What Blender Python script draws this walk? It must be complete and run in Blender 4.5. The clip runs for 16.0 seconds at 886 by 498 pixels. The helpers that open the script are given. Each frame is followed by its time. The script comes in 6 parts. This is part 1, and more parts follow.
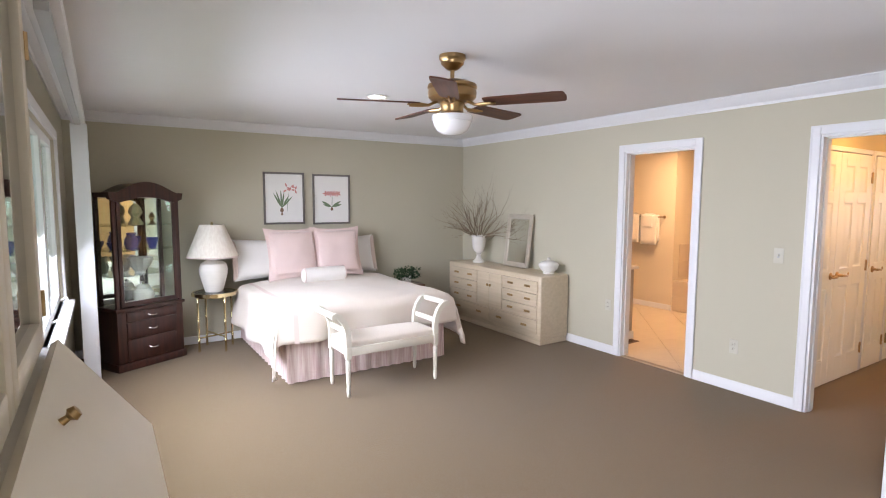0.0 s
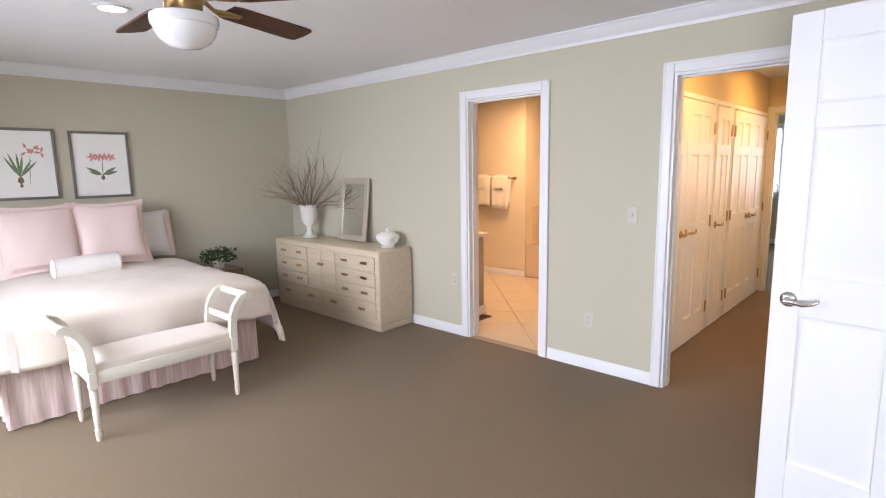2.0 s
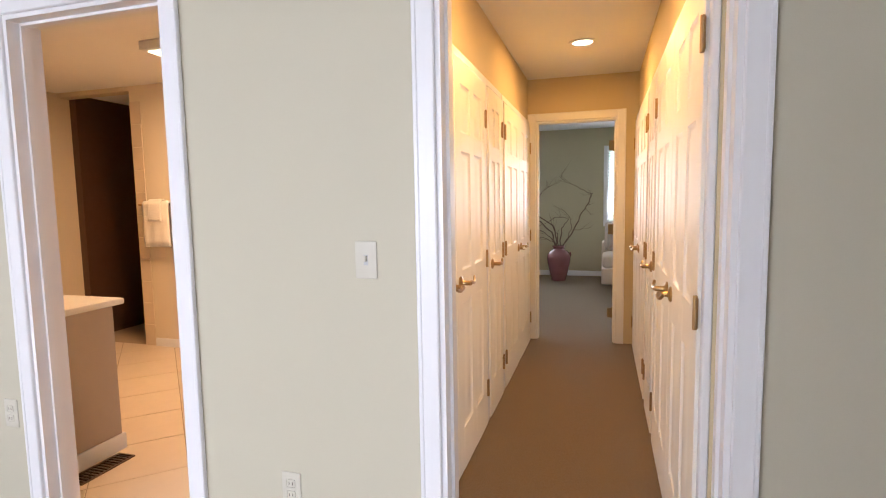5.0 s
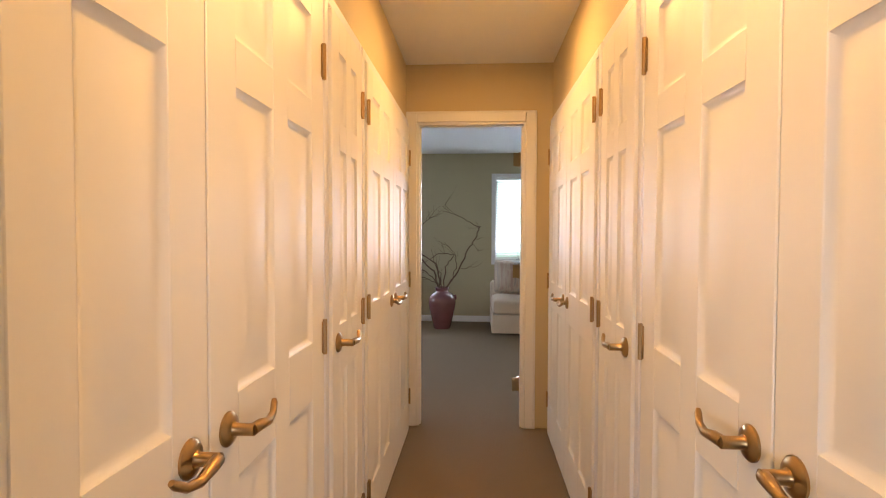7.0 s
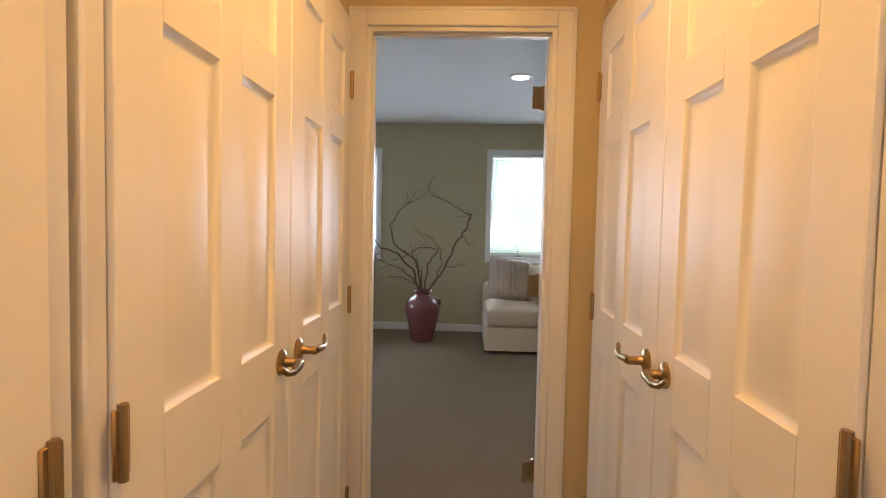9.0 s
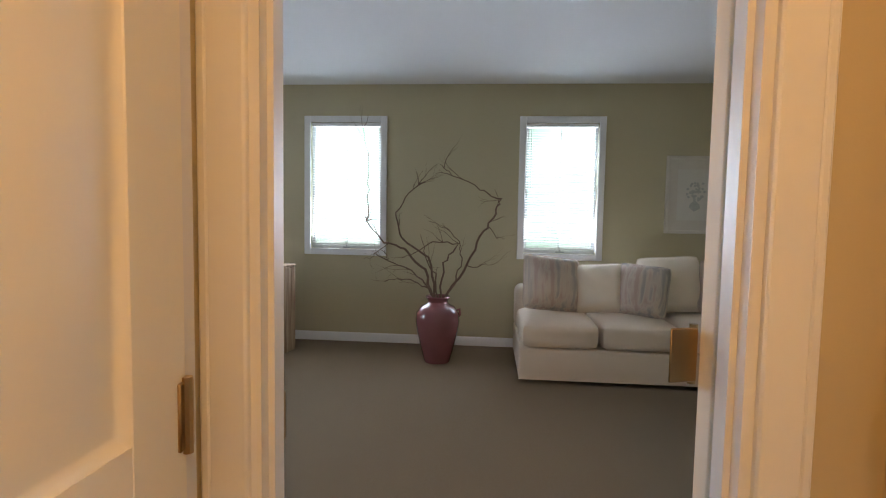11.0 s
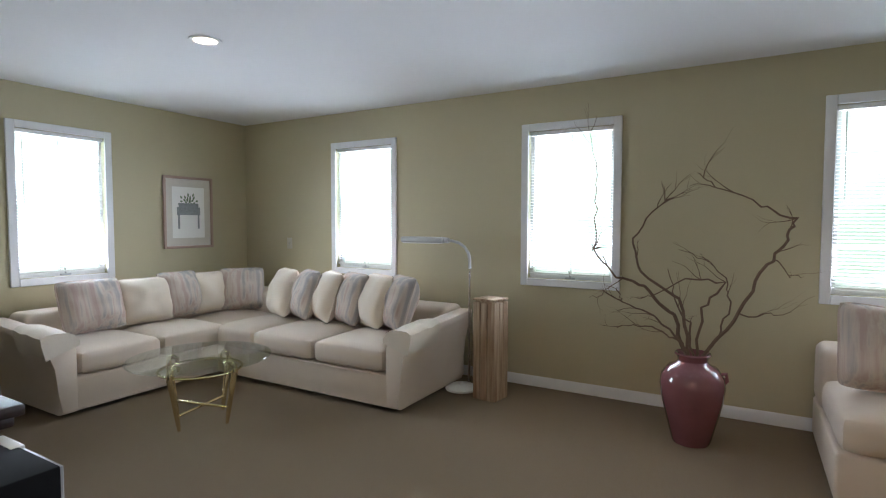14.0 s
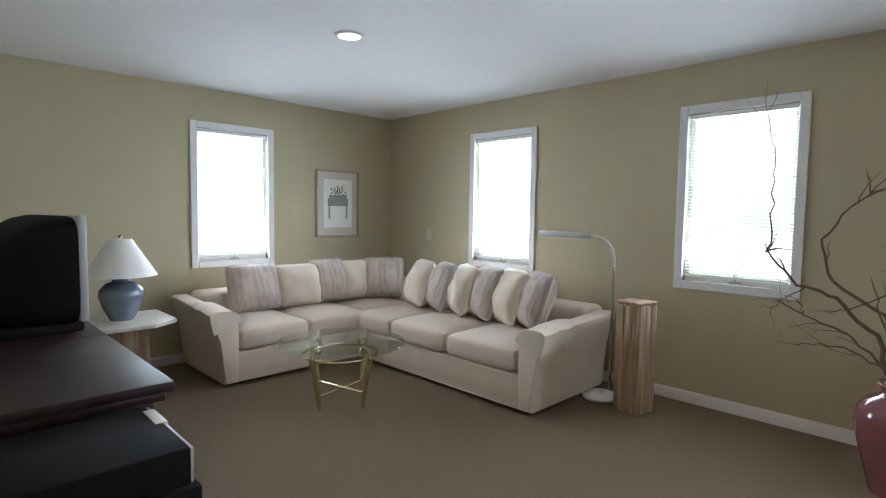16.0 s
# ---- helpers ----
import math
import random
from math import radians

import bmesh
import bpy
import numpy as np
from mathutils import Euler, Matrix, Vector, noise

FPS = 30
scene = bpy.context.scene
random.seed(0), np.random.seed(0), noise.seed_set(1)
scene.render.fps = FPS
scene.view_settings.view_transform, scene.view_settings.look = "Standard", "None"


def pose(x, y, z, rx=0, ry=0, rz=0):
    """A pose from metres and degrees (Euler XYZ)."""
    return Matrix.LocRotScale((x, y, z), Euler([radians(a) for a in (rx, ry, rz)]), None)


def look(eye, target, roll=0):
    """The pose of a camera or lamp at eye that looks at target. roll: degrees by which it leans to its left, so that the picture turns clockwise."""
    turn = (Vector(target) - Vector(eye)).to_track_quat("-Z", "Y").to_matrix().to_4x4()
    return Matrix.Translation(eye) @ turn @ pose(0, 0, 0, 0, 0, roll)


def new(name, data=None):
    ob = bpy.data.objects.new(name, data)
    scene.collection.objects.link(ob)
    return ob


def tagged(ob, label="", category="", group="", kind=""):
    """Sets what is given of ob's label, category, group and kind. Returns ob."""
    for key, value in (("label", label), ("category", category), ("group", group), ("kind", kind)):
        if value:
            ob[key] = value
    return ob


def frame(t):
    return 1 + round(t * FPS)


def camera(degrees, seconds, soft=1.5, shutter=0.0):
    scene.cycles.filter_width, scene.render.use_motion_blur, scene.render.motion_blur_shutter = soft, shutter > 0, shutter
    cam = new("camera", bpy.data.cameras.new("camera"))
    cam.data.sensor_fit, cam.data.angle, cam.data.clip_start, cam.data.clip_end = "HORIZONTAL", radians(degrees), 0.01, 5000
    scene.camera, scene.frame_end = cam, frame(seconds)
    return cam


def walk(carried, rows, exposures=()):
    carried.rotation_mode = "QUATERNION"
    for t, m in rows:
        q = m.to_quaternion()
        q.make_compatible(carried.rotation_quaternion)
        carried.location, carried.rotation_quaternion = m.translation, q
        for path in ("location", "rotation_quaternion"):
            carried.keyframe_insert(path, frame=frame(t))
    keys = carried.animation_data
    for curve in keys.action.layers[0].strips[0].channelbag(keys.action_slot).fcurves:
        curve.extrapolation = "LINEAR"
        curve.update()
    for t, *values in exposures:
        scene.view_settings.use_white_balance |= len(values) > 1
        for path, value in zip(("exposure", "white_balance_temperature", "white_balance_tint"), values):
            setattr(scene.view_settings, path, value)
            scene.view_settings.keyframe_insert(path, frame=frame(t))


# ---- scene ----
cam = camera(80.0, 16.0, soft=1.1)
PATH = [
    (0, (-0.226, -0.272, 1.569), (0.855, 1.4, 1.382), 0.2),
    (0.5, (-0.109, -0.189, 1.558), (1.039, 1.434, 1.341), -0.1),
    (1, (0.123, -0.022, 1.533), (1.371, 1.52, 1.281), -0.4),
    (1.5, (0.351, 0.08, 1.511), (1.704, 1.526, 1.23), -0.8),
    (2, (0.649, 0.238, 1.486), (2.099, 1.582, 1.181), -1.0),
    (2.5, (0.919, 0.38, 1.43), (2.471, 1.606, 1.129), -1.2),
    (3, (1.241, 0.528, 1.396), (2.882, 1.633, 1.099), -1.3),
    (3.5, (1.548, 0.652, 1.377), (3.267, 1.635, 1.092), -1.4),
    (4, (1.912, 0.83, 1.336), (3.71, 1.672, 1.091), -1.3),
    (4.5, (2.243, 0.909, 1.331), (4.098, 1.622, 1.108), -1.3),
    (5, (2.624, 1.008, 1.331), (4.53, 1.584, 1.144), -1.0),
    (7.5, (4.457, 1.204, 1.283), (6.454, 1.296, 1.229), 0.4),
    (8, (4.844, 1.183, 1.286), (6.841, 1.268, 1.221), 0.7),
    (8.5, (5.208, 1.2, 1.28), (7.206, 1.263, 1.205), 1.2),
    (9, (5.548, 1.205, 1.277), (7.543, 1.295, 1.182), 1.2),
    (11.5, (7.048, 1.26, 1.255), (9.029, 1.486, 1.103), 0.8),
    (12, (7.205, 1.268, 1.294), (9.171, 1.599, 1.134), 0.5),
    (12.5, (7.379, 1.313, 1.314), (9.318, 1.783, 1.161), 0.3),
    (13, (7.508, 1.36, 1.332), (9.404, 1.981, 1.194), 0.1),
    (13.5, (7.602, 1.358, 1.356), (9.437, 2.144, 1.235), -0.0),
    (14, (7.679, 1.395, 1.357), (9.409, 2.394, 1.257), 0.1),
    (14.5, (7.745, 1.399, 1.394), (9.383, 2.542, 1.288), 0.2),
    (15, (7.789, 1.419, 1.391), (9.35, 2.664, 1.285), 0.6),
    (15.5, (7.826, 1.43, 1.371), (9.297, 2.781, 1.259), 0.8),
    (16, (7.842, 1.457, 1.366), (9.244, 2.877, 1.231), 0.8),
]
walk(cam, [(t, look(eye, target, roll)) for t, eye, target, roll in PATH],
     [(0, 0.0), (1.5, 0.05), (3.5, 0.0), (5, 0.15), (7.5, -0.14), (9, -0.18), (11.5, -0.14), (14, -0.02), (16, 0.05)])

# ---- light ----
CEIL, DENCEIL = 2.40, 2.455
world = bpy.data.worlds.new("world")
scene.world = world
world.use_nodes = True
sky = world.node_tree.nodes.new("ShaderNodeTexSky")
sky.sky_type, sky.sun_disc = "NISHITA", False
sky.sun_elevation, sky.sun_rotation = radians(50), radians(200)
world.node_tree.links.new(sky.outputs[0], world.node_tree.nodes["Background"].inputs[0])
world.node_tree.nodes["Background"].inputs[1].default_value = 0.1
sun = new("sun", bpy.data.lights.new("sun", "SUN"))
sun.data.energy, sun.data.angle, sun.data.color = 0.8, radians(15), (1, 0.96, 0.9)
sun.matrix_world = look((0, 0, 10), (3, 4, 4))


def area(name, m, w, h, watts, colour, round_=False, spread=180):
    la = bpy.data.lights.new(name, "AREA")
    la.shape = "DISK" if round_ else "RECTANGLE"
    la.size, la.size_y, la.energy, la.color, la.spread = w, h, watts, colour, radians(spread)
    ob = new(name, la)
    ob.matrix_world = m
    return ob


DAY = (0.85, 0.87, 1.04)
DENDAY = (0.78, 0.89, 1.10)
WARM = (1.0, 0.51, 0.145)
area("bedroom_daylight", look((-0.56, 3.35, 1.39), (3.0, 2.8, -0.9)), 2.5, 1.1, 150, DAY, spread=150)
# added lamp of the unseen window_6, brightens the entry door and nearby wall
area("bedroom_daylight", look((-0.56, -0.5, 1.2), (4.0, 0.6, 0.3)), 1.0, 1.5, 70, DAY, spread=160)
for yc in (4.695, 2.63, 0.60):
    area("den_daylight", look((11.92, yc, 1.5), (0, yc, 3.6)), 0.66, 1.16, 48, DENDAY, spread=150)
area("den_daylight", look((9.945, 6.50, 1.5), (9.945, 0, 2.6)), 0.66, 1.16, 48, DENDAY, spread=150)
for lx, ly, watts, c in ((1.70, 3.70, 3, (1, 0.78, 0.55)), (6.52, 1.15, 15, WARM), (4.9, 1.17, 12.5, WARM), (9.77, 4.26, 2, (1, 0.8, 0.6)), (9.82, 0.81, 2, (1, 0.8, 0.6))):
    area("recessed_lamp", look((lx, ly, (DENCEIL if lx > 7.7 else CEIL) - 0.014), (lx, ly, 0)), 0.12, 0.12, watts, c, True)
area("bath_lamp", look((5.75, 3.75, CEIL - 0.075), (5.75, 3.75, 0)), 0.5, 0.3, 48, (1.0, 0.58, 0.31))

# ---- materials ----


def mat(name, colour, rough=0.6, metal=0.0, var=0.06, scale=12.0, bump=0.0, bscale=120.0, coat=0.0, sheen=0.0, spec=0.5):
    m = bpy.data.materials.new(name)
    m.use_nodes = True
    nt = m.node_tree
    p = nt.nodes["Principled BSDF"]
    p.inputs["Roughness"].default_value, p.inputs["Metallic"].default_value = rough, metal
    p.inputs["Coat Weight"].default_value, p.inputs["Sheen Weight"].default_value = coat, sheen
    p.inputs["Specular IOR Level"].default_value = spec
    tc = nt.nodes.new("ShaderNodeTexCoord")
    n1 = nt.nodes.new("ShaderNodeTexNoise")
    n1.inputs["Scale"].default_value, n1.inputs["Detail"].default_value = scale, 5
    nt.links.new(tc.outputs["Object"], n1.inputs["Vector"])
    ramp = nt.nodes.new("ShaderNodeMix")
    ramp.data_type = "RGBA"
    ramp.inputs[6].default_value = (*[c * (1 - var) for c in colour], 1)
    ramp.inputs[7].default_value = (*[min(1, c * (1 + var)) for c in colour], 1)
    nt.links.new(n1.outputs["Fac"], ramp.inputs[0])
    nt.links.new(ramp.outputs[2], p.inputs["Base Color"])
    if bump:
        n2 = nt.nodes.new("ShaderNodeTexNoise")
        n2.inputs["Scale"].default_value, n2.inputs["Detail"].default_value = bscale, 3
        nt.links.new(tc.outputs["Object"], n2.inputs["Vector"])
        b = nt.nodes.new("ShaderNodeBump")
        b.inputs["Strength"].default_value, b.inputs["Distance"].default_value = bump, 0.004
        nt.links.new(n2.outputs["Fac"], b.inputs["Height"])
        nt.links.new(b.outputs["Normal"], p.inputs["Normal"])
    return m


def streaks(name, a, b, scale=(30, 2, 30), rough=0.4, coat=0.0, bands=False, bump=0.1):
    """Two colours mixed by a stretched noise: wood grain or woven stripes."""
    m = mat(name, a, rough, coat=coat)
    nt = m.node_tree
    p = nt.nodes["Principled BSDF"]
    tc = nt.nodes.new("ShaderNodeTexCoord")
    mp = nt.nodes.new("ShaderNodeMapping")
    mp.inputs["Scale"].default_value = scale
    n = nt.nodes.new("ShaderNodeTexNoise")
    n.inputs["Scale"].default_value, n.inputs["Detail"].default_value = 1.0, 6
    r = nt.nodes.new("ShaderNodeValToRGB")
    r.color_ramp.elements[0].position, r.color_ramp.elements[1].position = 0.38, 0.62
    r.color_ramp.elements[0].color, r.color_ramp.elements[1].color = (*a, 1), (*b, 1)
    if bands:
        e = r.color_ramp.elements.new(0.5)
        e.color = (*bands, 1)
    nt.links.new(tc.outputs["Object"], mp.inputs["Vector"])
    nt.links.new(mp.outputs[0], n.inputs["Vector"])
    nt.links.new(n.outputs["Fac"], r.inputs[0])
    nt.links.new(r.outputs[0], p.inputs["Base Color"])
    bp = nt.nodes.new("ShaderNodeBump")
    bp.inputs["Strength"].default_value, bp.inputs["Distance"].default_value = bump, 0.003
    nt.links.new(n.outputs["Fac"], bp.inputs["Height"])
    nt.links.new(bp.outputs["Normal"], p.inputs["Normal"])
    return m


def glass(name, tint=(0.95, 1.0, 0.97)):
    m = bpy.data.materials.new(name)
    m.use_nodes = True
    nt = m.node_tree
    out = nt.nodes["Material Output"]
    tr, gl, mx, fr = (nt.nodes.new("ShaderNode" + k) for k in ("BsdfTransparent", "BsdfGlossy", "MixShader", "LayerWeight"))
    tr.inputs[0].default_value = (*tint, 1)
    gl.inputs["Roughness"].default_value = 0.02
    fr.inputs[0].default_value = 0.5
    pw, ad = nt.nodes.new("ShaderNodeMath"), nt.nodes.new("ShaderNodeMath")
    pw.operation, ad.operation = "POWER", "MULTIPLY_ADD"
    pw.inputs[1].default_value, ad.inputs[1].default_value, ad.inputs[2].default_value = 4.0, 0.85, 0.045
    nt.links.new(fr.outputs["Facing"], pw.inputs[0])
    nt.links.new(pw.outputs[0], ad.inputs[0])
    nt.links.new(ad.outputs[0], mx.inputs[0])
    nt.links.new(tr.outputs[0], mx.inputs[1])
    nt.links.new(gl.outputs[0], mx.inputs[2])
    nt.links.new(mx.outputs[0], out.inputs[0])
    return m


def glow(name, colour, strength):
    m = mat(name, (0.8, 0.8, 0.8))
    p = m.node_tree.nodes["Principled BSDF"]
    p.inputs["Emission Color"].default_value, p.inputs["Emission Strength"].default_value = (*colour, 1), strength
    return m


M_WALL = mat("sage_wall_paint", (0.50, 0.468, 0.362), 0.75, var=0.02, scale=2.5, bump=0.06, bscale=260)
M_DENWALL = mat("den_wall_paint", (0.475, 0.425, 0.28), 0.75, var=0.02, scale=2.5, bump=0.06, bscale=260)
M_HALLWALL = mat("ochre_wall_paint", (0.56, 0.47, 0.30), 0.75, var=0.02, scale=2.5, bump=0.06, bscale=260)
M_BATHWALL = mat("cream_wall_paint", (0.72, 0.63, 0.48), 0.7, var=0.02, scale=2.5)
M_CEIL = mat("ceiling_paint", (0.78, 0.78, 0.79), 0.9, var=0.015, scale=3, bump=0.05, bscale=200)
M_TRIM = mat("white_trim_paint", (0.73, 0.73, 0.74), 0.38, var=0.015, scale=5)
M_DOOR = mat("white_door_paint", (0.80, 0.775, 0.70), 0.46, var=0.02, scale=4, bump=0.04, bscale=60)
M_CARPET = mat("brown_carpet", (0.172, 0.121, 0.067), 1.0, var=0.34, scale=75, bump=0.9, bscale=330, sheen=0.15, spec=0.1)
M_BACK = glow("bright_overcast_garden", (0.93, 0.98, 1.0), 1.02)
_nt = M_BACK.node_tree
_n, _r, _c = _nt.nodes.new("ShaderNodeTexNoise"), _nt.nodes.new("ShaderNodeValToRGB"), _nt.nodes.new("ShaderNodeTexCoord")
_n.inputs["Scale"].default_value, _n.inputs["Detail"].default_value = 0.9, 6
_r.color_ramp.elements[0].position, _r.color_ramp.elements[1].position = 0.40, 0.52
_r.color_ramp.elements[0].color, _r.color_ramp.elements[1].color = (0.42, 0.64, 0.50, 1), (0.95, 1.0, 1.0, 1)
_nt.links.new(_c.outputs["Object"], _n.inputs["Vector"])
_nt.links.new(_n.outputs["Fac"], _r.inputs[0])
_nt.links.new(_r.outputs[0], _nt.nodes["Principled BSDF"].inputs["Emission Color"])
M_PLATE = mat("almond_plate", (0.54, 0.515, 0.435), 0.45)
M_BRASS = mat("antique_brass", (0.40, 0.265, 0.125), 0.28, 1.0, var=0.12, scale=25)
M_GOLD = mat("polished_brass", (0.80, 0.68, 0.42), 0.16, 1.0, var=0.05)
M_NICKEL = mat("satin_nickel", (0.55, 0.53, 0.50), 0.25, 1.0, var=0.04)
M_CHERRY = streaks("dark_cherry_wood", (0.026, 0.008, 0.006), (0.052, 0.015, 0.0095), (40, 40, 3), 0.4, 0.08)
M_EBONYWOOD = streaks("dark_mahogany_stain", (0.012, 0.0045, 0.0035), (0.024, 0.008, 0.006), (40, 3, 40), 0.42, 0.0)
M_BLADE = streaks("walnut_blade_veneer", (0.055, 0.017, 0.010), (0.10, 0.034, 0.018), (3, 45, 45), 0.45)
M_DRESSER = streaks("pickled_oak", (0.56, 0.465, 0.335), (0.61, 0.51, 0.37), (30, 3, 40), 0.4, 0.2)
M_CREAM = mat("cream_lacquer", (0.60, 0.53, 0.40), 0.4, var=0.05, scale=6)
M_BENCH = mat("ivory_paint", (0.70, 0.66, 0.57), 0.4, var=0.03)
M_DUVET = mat("ivory_cotton", (0.72, 0.645, 0.57), 0.9, var=0.03, scale=5, bump=0.25, bscale=14, sheen=0.2)
M_WHITECLOTH = mat("white_linen", (0.74, 0.71, 0.675), 0.9, var=0.03, scale=6, bump=0.2, bscale=18, sheen=0.2)
M_PINK = mat("pink_satin", (0.74, 0.585, 0.55), 0.55, var=0.05, scale=5, bump=0.3, bscale=11, sheen=0.3)
M_BAND = mat("pink_band", (0.66, 0.54, 0.49), 0.85, var=0.04, bump=0.15, bscale=200)
M_SKIRT = streaks("striped_bed_skirt", (0.62, 0.45, 0.43), (0.74, 0.62, 0.58), (70, 70, 0.3), 0.9)
M_SOFA = mat("oatmeal_upholstery", (0.69, 0.58, 0.475), 0.95, var=0.05, scale=7, bump=0.35, bscale=420, sheen=0.25)
M_CUSHION = mat("cream_cushion_cotton", (0.73, 0.635, 0.52), 0.95, var=0.05, scale=6, bump=0.3, bscale=16, sheen=0.25)
M_STRIPE = streaks("striped_cushion_cotton", (0.47, 0.355, 0.31), (0.37, 0.345, 0.33), (17, 17, 0.8), 0.95, bands=(0.56, 0.48, 0.41))
M_CLOTH = mat("arm_cover", (0.68, 0.60, 0.50), 0.95, var=0.06, scale=9, bump=0.4, bscale=60)
M_CERAMIC = mat("white_ceramic", (0.78, 0.76, 0.72), 0.3, var=0.04, scale=14, bump=0.1, bscale=40, coat=0.3)
M_STONEWARE = mat("chalky_stoneware", (0.74, 0.71, 0.66), 0.75, var=0.06, scale=18, bump=0.3, bscale=50)
M_SHADE = streaks("pleated_shade", (0.74, 0.68, 0.59), (0.80, 0.75, 0.66), (60, 60, 0.5), 0.9)
M_MAUVE = mat("glazed_mauve_ceramic", (0.215, 0.082, 0.092), 0.12, var=0.18, scale=7, coat=0.6)
M_BLUEGREY = mat("blue_grey_glaze", (0.16, 0.20, 0.25), 0.25, var=0.35, scale=9, coat=0.4)
M_TWIG = mat("dry_twig_bark", (0.15, 0.095, 0.065), 0.9, var=0.3, scale=40)
M_TWIGPALE = mat("pale_twig_bark", (0.21, 0.155, 0.105), 0.9, var=0.3, scale=40)
M_LEAF = mat("ivy_leaf", (0.035, 0.075, 0.03), 0.6, var=0.4, scale=30)
M_BLACK = mat("black_plastic", (0.008, 0.008, 0.009), 0.75, var=0.1, spec=0.12)
M_SCREEN = mat("dark_glass_screen", (0.02, 0.022, 0.025), 0.06, coat=1.0)
M_GREYPL = mat("silver_grey_plastic", (0.42, 0.43, 0.44), 0.4)
M_PLASTIC = mat("white_plastic", (0.78, 0.77, 0.73), 0.4)
M_PAPER = mat("white_paper", (0.82, 0.81, 0.78), 0.9, var=0.01)
M_PICFRAME = mat("pewter_frame", (0.20, 0.185, 0.17), 0.4, 0.4)
M_SILVER = mat("champagne_leaf", (0.60, 0.55, 0.46), 0.35, 0.5, var=0.12, scale=30)
M_MIRROR = mat("mirror_silver", (0.88, 0.9, 0.88), 0.015, 1.0, var=0.0)
M_PINKFR = mat("rose_frame", (0.42, 0.29, 0.24), 0.5)
M_PALEFR = mat("ivory_frame", (0.62, 0.58, 0.52), 0.5)
M_MAT = mat("picture_mat", (0.62, 0.60, 0.55), 0.9)
M_MATDIM = mat("grey_mat", (0.60, 0.56, 0.50), 0.9)
M_INKG = mat("green_ink", (0.16, 0.22, 0.13), 0.9, var=0.3, scale=60)
M_INKP = mat("pink_ink", (0.62, 0.28, 0.26), 0.9, var=0.3, scale=60)
M_INKB = mat("brown_ink", (0.22, 0.14, 0.09), 0.9, var=0.3, scale=60)
M_INKGREY = mat("grey_ink", (0.27, 0.29, 0.29), 0.9, var=0.4, scale=50)
M_INKFAINT = mat("faint_grey_ink", (0.43, 0.44, 0.42), 0.9, var=0.2, scale=50)
M_NIGHT = streaks("brown_stained_wood", (0.13, 0.075, 0.042), (0.20, 0.12, 0.07), (30, 3, 40), 0.4, 0.15)
M_GLASS = glass("clear_glass")
M_TABLEGLASS = glass("greenish_table_glass", (0.94, 0.985, 0.965))
M_COLUMN = streaks("bleached_split_wood", (0.25, 0.15, 0.085), (0.44, 0.33, 0.22), (34, 34, 2.0), 0.9, bump=0.9)
M_TILE = mat("travertine_floor_tile", (0.62, 0.52, 0.40), 0.35, var=0.07, scale=7)
M_GROUT = mat("grout", (0.40, 0.32, 0.23), 0.9)
M_WTILE = mat("cream_wall_tile", (0.66, 0.55, 0.42), 0.3, var=0.05, scale=8)
M_BROWNTILE = mat("brown_shower_tile", (0.10, 0.05, 0.028), 0.35, var=0.2, scale=12)
M_VANITY = mat("taupe_vanity_paint", (0.40, 0.34, 0.29), 0.5, var=0.04)
M_TOWEL = mat("white_terry", (0.82, 0.78, 0.70), 1.0, var=0.04, bump=0.8, bscale=260, sheen=0.4)
M_VENT = mat("bronze_register", (0.12, 0.075, 0.045), 0.4, 0.6)
M_BULB = glow("lit_lens", (1.0, 0.86, 0.66), 9)
M_BATHLENS = glow("lit_bath_lens", (1.0, 0.8, 0.5), 7)
M_BOWL = mat("opal_glass", (0.82, 0.82, 0.82), 0.18, var=0.02, coat=0.4)
M_BLIND = mat("white_blind_vinyl", (0.80, 0.80, 0.80), 0.5)
M_VANE = mat("white_fabric_vane", (0.78, 0.80, 0.82), 0.8, var=0.02)
# dark brown standing in for the shade in the closet door gaps
M_WOODEDGE = mat("dark_window_stain", (0.10, 0.055, 0.035), 0.5)
M_BLUECH = mat("cobalt_china", (0.03, 0.05, 0.30), 0.15, var=0.3, scale=30)
M_CRYSTAL = mat("cut_crystal", (0.62, 0.63, 0.64), 0.1, var=0.3, scale=60, coat=0.5)
M_FIGURE = mat("green_porcelain", (0.34, 0.37, 0.24), 0.3, var=0.3, scale=30)
M_EBONY = mat("dark_pull", (0.03, 0.022, 0.018), 0.35, 0.6)

# ---- mesh tools ----


def part(name, bm, material, parent=None, label="", m=None):
    me = bpy.data.meshes.new(name)
    bmesh.ops.recalc_face_normals(bm, faces=bm.faces[:])
    bm.to_mesh(me)
    bm.free()
    me.materials.append(material)
    me.shade_smooth()
    me.set_sharp_from_angle(angle=radians(38))
    ob = new(name, me)
    if parent:
        ob.parent = parent
    if m is not None:
        ob.matrix_basis = m
    if label:
        tagged(ob, label)
    return ob


def again(ob, m, parent=None):
    """One more piece on the same mesh."""
    o = new(ob.name.split(".")[0], ob.data)
    o.parent = parent or ob.parent
    o.matrix_basis = m
    return o


def thing(name, label, category, m=None, group=""):
    e = new(name)
    e.empty_display_size = 0.1
    e.matrix_basis = m if m is not None else Matrix()
    return tagged(e, label, category, group)


